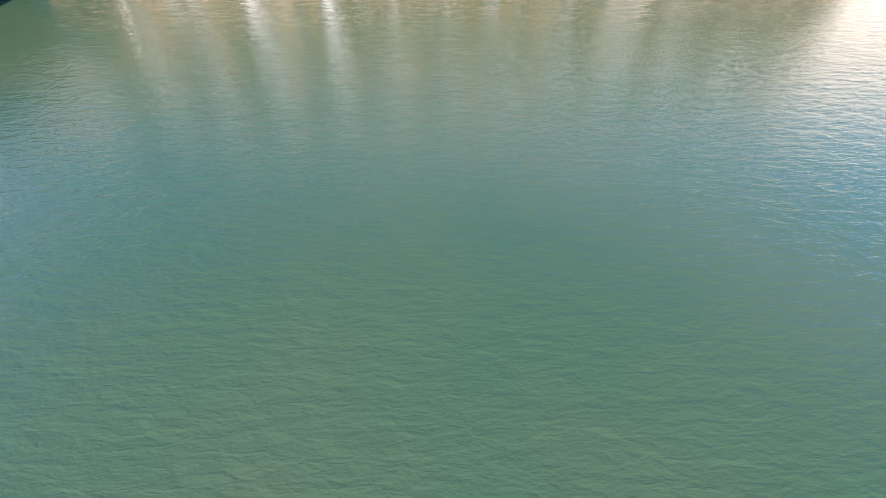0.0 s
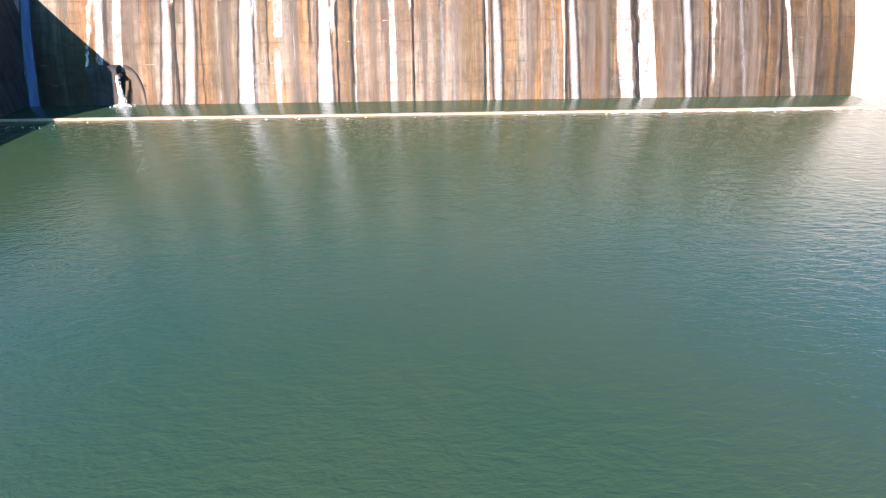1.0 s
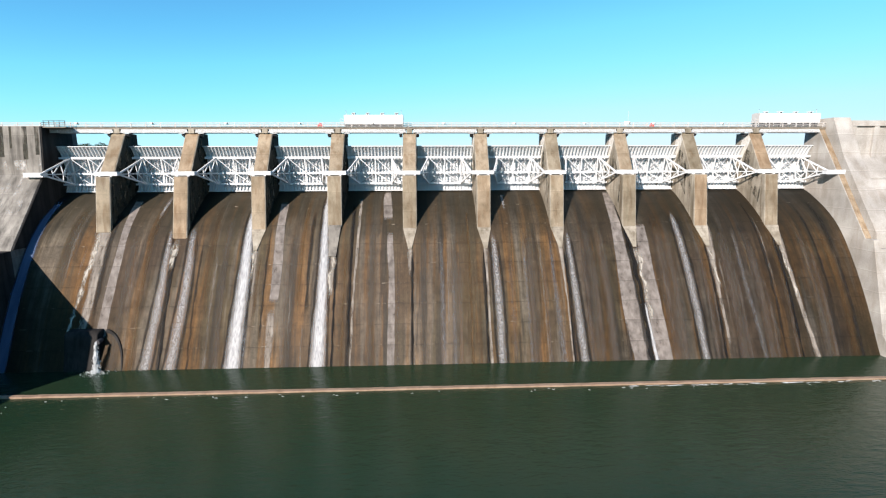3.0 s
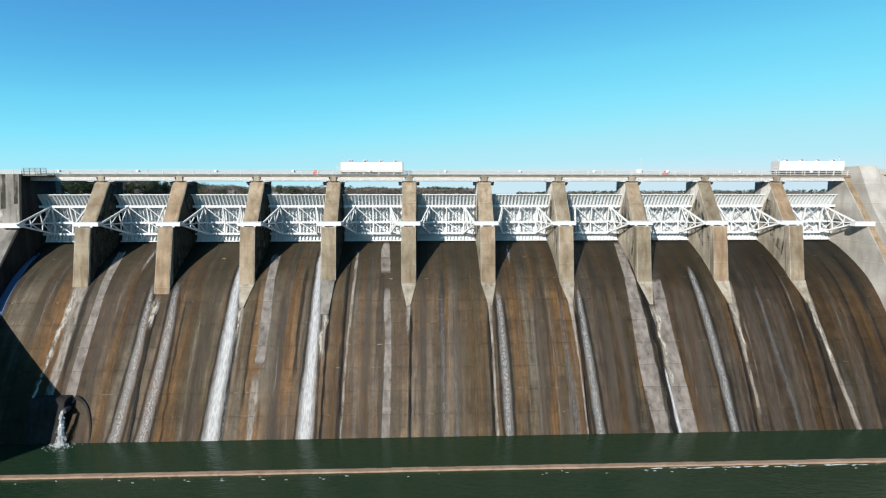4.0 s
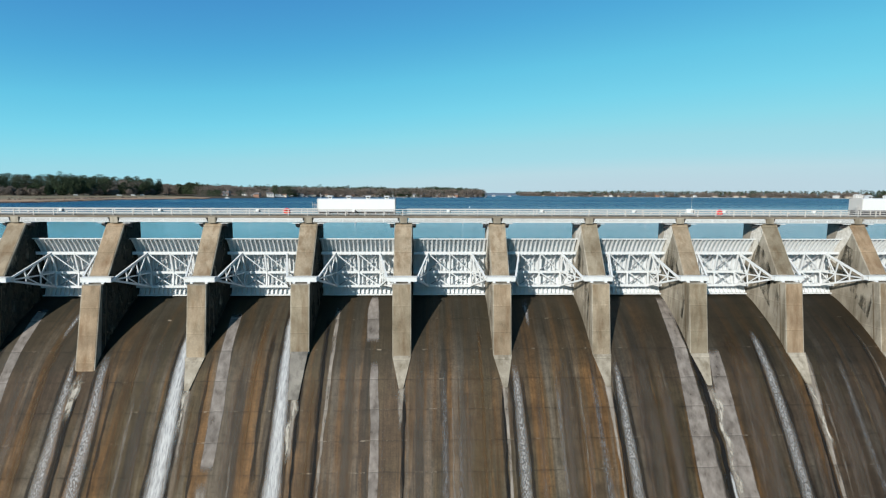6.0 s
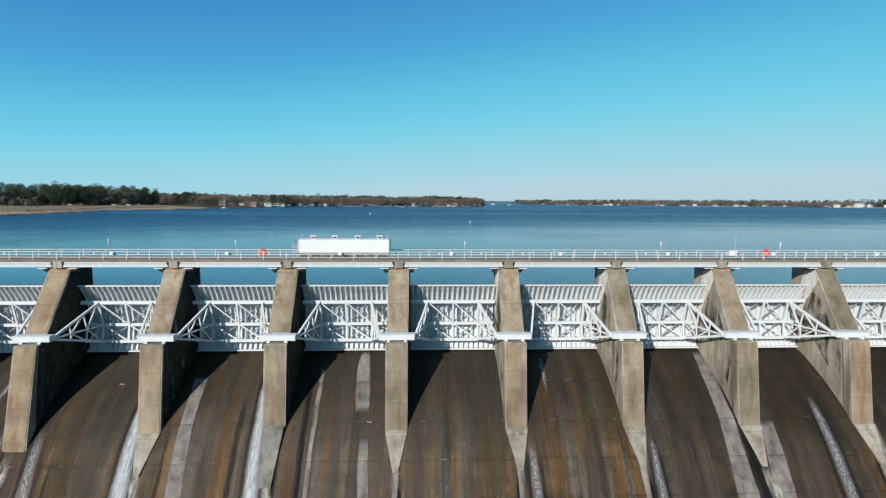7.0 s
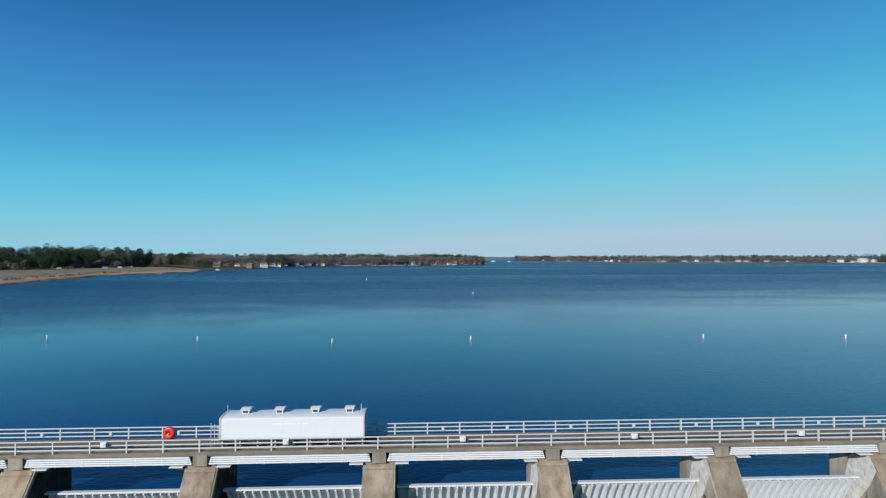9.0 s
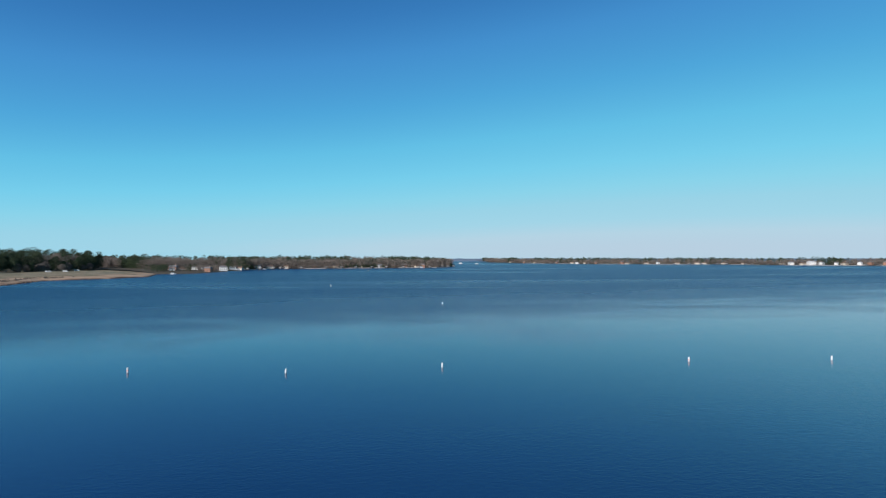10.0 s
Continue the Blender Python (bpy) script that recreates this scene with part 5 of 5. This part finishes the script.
# ---- trees ----


def leaf_material(name, low, high):
    m, n, l, b = material(name, 0.9)
    c = ramp(n, l, noise_at(n, l, (0.09, 0.09, 0.09), 1.0, 3), [(0.35, low), (0.65, high)])
    geo = n.new("ShaderNodeNewGeometry")
    c = mix(n, l, 0.7, c, ramp(n, l, geo.outputs["Random Per Island"], [(0.0, grey(0.75)), (1.0, grey(1.2))]), "MULTIPLY")
    l.new(c, b.inputs["Base Color"])
    return m


PINE = leaf_material("pine_needles", (0.026, 0.041, 0.022), (0.048, 0.068, 0.035))
BARE = leaf_material("bare_twigs", (0.125, 0.102, 0.086), (0.190, 0.160, 0.138))
BARK = leaf_material("tree_bark", (0.09, 0.07, 0.05), (0.14, 0.11, 0.08))


def clumps(rng, x, y, z, h, w, count, kind, size):
    """The leaf clumps of one tree as loose triangles."""
    u = rng.random(count)
    ang = rng.random(count) * math.tau
    if kind == "pine":
        level = 0.12 + 0.88 * u ** 0.8
        rad = w * np.sqrt(np.clip(1 - ((level - 0.52) / 0.49) ** 2, 0.03, 1)) * np.sqrt(rng.random(count))
    else:
        level = 0.06 + 0.94 * u
        rad = w * np.sqrt(np.clip(1 - ((level - 0.5) / 0.51) ** 2, 0.02, 1)) * np.sqrt(rng.random(count))
    lobes = 1 + 0.3 * np.sin(ang * 3 + rng.random() * 6) * np.sin(level * 9 + rng.random() * 6)
    c = np.stack([x + rad * lobes * np.cos(ang), y + rad * lobes * np.sin(ang), z + h * level], 1)
    return c[:, None, :] + rng.normal(0, size, (count, 3, 3)) * (1, 1, 0.75)


def leaf_mesh(name, tris, mat):
    v = np.concatenate(tris).reshape(-1, 3)
    me = bpy.data.meshes.new(name)
    me.from_pydata(v.tolist(), [], np.arange(len(v)).reshape(-1, 3).tolist())
    me.materials.append(mat)
    return me


def wood(name, line, inland, count, depth, height, share, label, per=46, size=0.9, start=10.0, base=1.0, back=0.0):
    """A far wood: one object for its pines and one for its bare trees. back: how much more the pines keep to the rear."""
    rng = np.random.default_rng(len(name) * 7 + count)
    inland = Vector(inland).normalized()
    sets = {"pine": [], "bare": []}
    for i in range(count):
        t, far_in = rng.random(), rng.random() ** 1.2
        foot = along(line, t)
        p = foot + inland * (start + depth * far_in)
        patch = noise.noise((p.x * 0.009, p.y * 0.009, 4)) * 1.4 + share - 0.5 + back * (far_in - 0.5)
        kind = "pine" if rng.random() < 0.5 + 1.6 * patch else "bare"
        lump = 1 + 0.2 * noise.noise((p.x * 0.013, p.y * 0.013, 9)) + 0.28 * noise.noise((p.x * 0.05, p.y * 0.05, 2))
        h = height * lump * rng.uniform(0.86, 1.04) * (1.06 if kind == "pine" else 0.9)
        z = LAKE + base + 0.03 * (p - foot).length
        sets[kind].append(clumps(rng, p.x, p.y, z, h, h * (0.30 if kind == "pine" else 0.44), per, kind, size))
    for kind, tris in sets.items():
        if tris:
            tagged(new(name + "_" + kind, leaf_mesh(name, tris, PINE if kind == "pine" else BARE)), label + (" of dark green pines" if kind == "pine" else " of bare winter trees"), "wood", kind="stuff")


wood("west_wood", WEST[9:15], (-0.75, 0.66), 1100, 130, 19, 0.24, "wood along the lake shore", 190, 0.62, 9, 1.0, 0.9)
wood("point_wood", GROVE, (-0.75, 0.66), 300, 130, 27, 0.85, "wood behind the sandy beach", 700, 0.5, 8, 3.2)
wood("beach_thicket", [(-610, 625), (-555, 585), (-478, 600)], (-0.75, 0.66), 60, 16, 13.5, -0.1, "thicket at the back of the beach", 1300, 0.6, 0, 2.6)
wood("shore_scrub", WEST[9:14], (-0.75, 0.66), 190, 8, 7.5, 0.15, "scrub along the water", 150, 0.5, 2, 0.4)
wood("inlet_wood", [(-452, 850), (-385, 800), (-335, 800), (-300, 870)], (-0.75, 0.66), 440, 150, 19, 0.16, "wood behind the lake houses", 260, 0.55, 8, 2.0)
wood("back_wood", RISE, (-0.5, 0.8), 800, 120, 17.5, 0.42, "wooded rise behind the shore", 190, 0.75, 25, 6.0)
wood("east_wood", EAST, (0.05, 1.0), 1700, 110, 15, 0.2, "wood along the far shore", 100, 0.8, 14, 1.0, 0.5)
wood("east_ridge", EAST, (0.05, 1.0), 900, 60, 15.5, 0.85, "low ridge behind the far shore", 90, 0.9, 130, 1.5)
wood("village_wood", [(-335, 700), (-295, 755), (-280, 860)], (-0.75, 0.66), 70, 45, 11, 0.2, "trees among the lake houses", 220, 0.4, -2, 1.0)
# unseen trees on the added banks, there to screen the low sky
wood("bank_wood", [(-100, -60), (-130, -300), (-70, -640), (140, -640), (190, -300), (130, -60)], (0, -1), 420, 60, 15, 0.4, "unseen screening wood added on the banks", 60, 1.1, 0, -30.0)

# pale seawalls along the built-up shores
for line, label in ((WEST[9:14], "pale stone seawall along the wooded shore"), (EAST[1:7], "pale stone seawall along the far shore")):
    bm = B()
    rng = random.Random(len(label))
    for k in range(170):
        t = k / 170
        if noise.noise((t * 14, 2.0, 5.0)) < -0.12:
            continue
        p, q = along(line, t), along(line, t + 0.0052)
        h = rng.uniform(0.9, 1.6)
        bar(bm, (p.x, p.y - 3.5, LAKE + h / 2 - 0.2), (q.x, q.y - 3.5, LAKE + h / 2 - 0.2), 1.0, h)
    tagged(part("seawall", bm, concrete("seawall_stone", (0.36, 0.34, 0.31), (0.52, 0.50, 0.47), (0.22, 0.20, 0.18))), label, "seawall", kind="structure")


def tree_mesh(kind, seed, h):
    rng = np.random.default_rng(seed)
    crown = leaf_mesh("crown", [clumps(rng, 0, 0, 0, h, h * (0.28 if kind == "pine" else 0.45), 2600, kind, 0.42)], PINE if kind == "pine" else BARE)
    bm = B()
    tube(bm, (0, 0, -0.5), (0.2, 0, h * 0.5), h * 0.02, h * 0.012, 8)
    tube(bm, (0.2, 0, h * 0.5), (0.1, 0.1, h * 0.93), h * 0.012, h * 0.003, 8)
    for k in range(9):
        a, z = rng.random() * math.tau, h * rng.uniform(0.3, 0.8)
        q = h * rng.uniform(0.12, 0.26)
        tube(bm, (0.1, 0, z), (q * math.cos(a), q * math.sin(a), z + q * rng.uniform(0.2, 0.9)), h * 0.006, h * 0.002, 6)
    return crown, mesh_of("trunk", bm, BARK)


KINDS = [("pine", tree_mesh("pine", 3, 18)), ("pine", tree_mesh("pine", 8, 24)), ("bare", tree_mesh("bare", 5, 14)), ("bare", tree_mesh("bare", 9, 11))]
rng = random.Random(11)
spots = []
for k in range(64):
    p = along(GROVE, 0.1 + 0.9 * k / 63) + Vector((-0.75, 0.66)) * rng.uniform(-14, 12)
    spots.append((p, rng.choice((0, 1, 1, 2, 3, 3))))
for p, k in spots:
    kind, (crown, trunk) = KINDS[k]
    g = thing("pine_tree" if kind == "pine" else "bare_tree", "tall dark green pine behind the sandy beach" if kind == "pine" else "bare brown winter tree on the lake shore", "tree", "trees on the point",
              (p.x, p.y, LAKE + 2.9))
    g.rotation_euler = (0, 0, rng.uniform(0, 6.28))
    s = rng.uniform(0.75, 1.05)
    g.scale = (s, s, s * rng.uniform(0.9, 1.1))
    piece("crown", crown, g)
    piece("trunk", trunk, g)

# ---- houses, docks and boats ----
ROOFS = [painted("grey_shingle_roof", (0.16, 0.15, 0.15)), painted("brown_shingle_roof", (0.17, 0.11, 0.08)), painted("pale_metal_roof", (0.5, 0.5, 0.5))]
WALLS = [painted("white_siding", (0.66, 0.65, 0.63)), painted("cream_siding", (0.48, 0.43, 0.36)), painted("brick_wall", (0.30, 0.16, 0.11))]
PANE, pn, pl, pb = material("dark_window_glass", 0.1)
pb.inputs["Base Color"].default_value = (0.02, 0.025, 0.03, 1)


def house(w, d, h, wall, roof, label, at=(0, 0, 0)):
    g = thing("lake_house", label, "house", "houses on the shore", at)
    bm = B()
    box(bm, -w / 2, w / 2, -d / 2, d / 2, -2, h)
    part("wall", bm, WALLS[wall], g)
    bm = B()
    a = [bm.verts.new(v) for v in ((-w / 2 - .5, -d / 2 - .5, h), (w / 2 + .5, -d / 2 - .5, h), (w / 2 + .5, d / 2 + .5, h), (-w / 2 - .5, d / 2 + .5, h), (-w / 2 + 1, 0, h + d * .33), (w / 2 - 1, 0, h + d * .33))]
    for f in ((0, 1, 5, 4), (2, 3, 4, 5), (0, 4, 3), (1, 2, 5), (3, 2, 1, 0)):
        bm.faces.new([a[i] for i in f])
    top = part("roof", bm, ROOFS[roof], g)
    bm = B()
    box(bm, w * .2, w * .2 + 1, -.5, .5, h, h + d * .33 + 1.2)
    part("chimney", bm, WALLS[2], top)
    for k in range(4):
        for z in ((1.0, 4.0) if h > 5 else (1.0,)):
            bm = B()
            x = -w / 2 + w * (k + 0.5) / 4
            box(bm, x - .7, x + .7, -d / 2 - .06, -d / 2 + .02, z, z + 1.5)
            part("window", bm, PANE, g)
    return g


models = [house(13, 9, 6, 0, 0, "white two-storey house by the lake", (1192, 1283, LAKE + 2.5)), house(16, 9, 3.6, 1, 1, "cream single-storey house by the lake", (1215, 1268, LAKE + 2.5)),
          house(11, 9, 6, 2, 0, "brick house among the shore trees", (-330, 752, LAKE + 2.5)), house(24, 12, 6.5, 0, 2, "large white lake house with a pale roof", (1240, 1262, LAKE + 2.5))]
rng = random.Random(5)
for line, ts, d in ((WEST[8:13], [0.08, 0.16, 0.28, 0.36, 0.43, 0.50, 0.60, 0.66, 0.75, 0.81, 0.88, 0.93, 0.97], (-0.75, 0.66)),
                    (EAST[:6], [0.2, 0.28, 0.35, 0.42, 0.46, 0.5, 0.53, 0.56, 0.6, 0.63, 0.67, 0.7, 0.74, 0.78, 0.82, 0.86, 0.9], (0.05, 1.0))):
    for t in ts:
        p = along(line, t + rng.uniform(-0.015, 0.015)) + Vector(d) * rng.uniform(5, 18)
        size = rng.uniform(0.65, 0.9)
        copy_thing(rng.choice((models[0], models[1], models[1], models[2], models[2])), pose(p.x, p.y, LAKE + rng.uniform(1.2, 2.4), 0, 0, rng.uniform(-35, 35)) @ Matrix.Diagonal((size, size, size, 1)))
for x, y, m, a, size in ((1262, 1252, 3, 22, 0.7), (1290, 1232, 0, 30, 0.9), (1312, 1228, 1, 18, 1.2), (1338, 1206, 3, 30, 0.8), (1365, 1200, 2, 25, 1.2), (1392, 1180, 2, 30, 1.2), (1180, 1302, 1, 20, 1.0), (1420, 1170, 0, 28, 1.1),
                         (1228, 1280, 0, 35, 0.9), (-325, 735, 0, 20, 0.6), (-327, 777, 1, 28, 0.7), (-316, 796, 0, 10, 0.7), (-303, 800, 0, 24, 0.6), (-318, 850, 1, 20, 0.8), (-453, 950, 0, 25, 0.8), (-342, 762, 1, 15, 0.6)):
    copy_thing(models[m], pose(x, y, LAKE + 2.5, 0, 0, a) @ Matrix.Diagonal((size, size, size, 1)))


def van(x, y, turn, long):
    """A parked van or camper."""
    g = thing("parked_van", "white van parked behind the sandy beach", "van", "vans behind the beach", (x, y, LAKE + 2.7))
    g.rotation_euler = (0, 0, radians(turn))
    bm = B()
    prism(bm, [(-1.0, 0.45), (-1.05, 1.5), (-0.9, 2.5), (0.9, 2.5), (1.05, 1.5), (1.0, 0.45)], -long / 2, long / 2)
    body = part("body", bm, SHED, g, bevel=0.1)
    bm = B()
    prism(bm, [(-0.98, 0.45), (-1.0, 1.3), (1.0, 1.3), (0.98, 0.45)], long / 2, long / 2 + 1.1)
    part("bonnet", bm, SHED, g, bevel=0.08)
    bm = B()
    box(bm, -long * 0.3, long * 0.4, -1.06, -1.0, 1.5, 2.1)
    part("window", bm, PANE, body)
    for fx in (-long * 0.32, long * 0.42):
        for fy in (-0.95, 0.95):
            bm = B()
            tube(bm, (fx, fy - 0.12, 0.38), (fx, fy + 0.12, 0.38), 0.38, sides=12)
            part("wheel", bm, DARK, g)


for x, y, turn, long in ((-500, 645, 30, 4.5), (-462, 682, 40, 5.5), (-480, 742, 15, 6.5), (-462, 741, 35, 5.0), (-452, 700, 20, 4.6), (-462, 812, 30, 6.0)):
    van(x, y, turn, long)


def boat(x, y, turn, size):
    g = thing("boat", "white motor boat moored by the lake shore", "boat", "boats on the lake", (x, y, LAKE))
    g.rotation_euler = (0, 0, radians(turn))
    g.scale = (size, size, size)
    bm = B()
    top = [(-4, -1.3), (2.2, -1.3), (4.4, 0), (2.2, 1.3), (-4, 1.3)]
    a = [bm.verts.new((px, py, 1.1)) for px, py in top]
    b = [bm.verts.new((px * 0.9, py * 0.7, -0.3)) for px, py in top]
    bm.faces.new(a)
    bm.faces.new(b[::-1])
    for i in range(5):
        bm.faces.new((a[i], b[i], b[(i + 1) % 5], a[(i + 1) % 5]))
    part("hull", bm, SHED, g)
    bm = B()
    prism(bm, [(-1, 1.1), (-0.9, 2.3), (0.9, 2.3), (1, 1.1)], -2.6, 1.2)
    cabin = part("cabin", bm, SHED, g)
    bm = B()
    box(bm, -2.2, 0.9, -1.02, -0.94, 1.5, 2.1)
    part("window", bm, PANE, cabin)
    bm = B()
    box(bm, -2.9, 1.5, -1.1, 1.1, 2.32, 2.42)
    part("roof", bm, SHED, cabin)


boat(-277, 866, 10, 2.6)
boat(-268, 884, 25, 1.6)
boat(-296, 672, 15, 0.9)
boat(-240, 930, 30, 1.0)
boat(70, 1035, 20, 1.2)
boat(255, 1700, 0, 2.0)
boat(300, 1620, 0, 1.6)


def dock(x, y, long):
    g = thing("dock", "grey wooden dock with a pale roof on the lake", "dock", "docks", (x, y, LAKE))
    bm = B()
    box(bm, -1.2, 1.2, -long, 2, 0.6, 0.85)
    part("planking", bm, RAIL, g)
    for k in range(3):
        for s in (-1.1, 1.1):
            bm = B()
            tube(bm, (s, -long + 0.5 + k * long / 2.2, -1.5), (s, -long + 0.5 + k * long / 2.2, 3.0 if k < 2 else 1.2), 0.14, sides=8)
            part("pile", bm, BARK, g)
    bm = B()
    prism(bm, [(-long - 0.5, 3.0), (-long / 2, 3.7), (0.2 - long * 0.3, 3.0)], -2.2, 2.2)
    part("roof", bm, WALLS[0], g)


rng = random.Random(3)
for line, n0 in ((WEST[9:14], 16), (EAST[1:7], 26)):
    for k in range(n0):
        p = along(line, (k + rng.uniform(0.2, 0.8)) / n0)
        dock(p.x, p.y - 2, rng.uniform(8, 15))
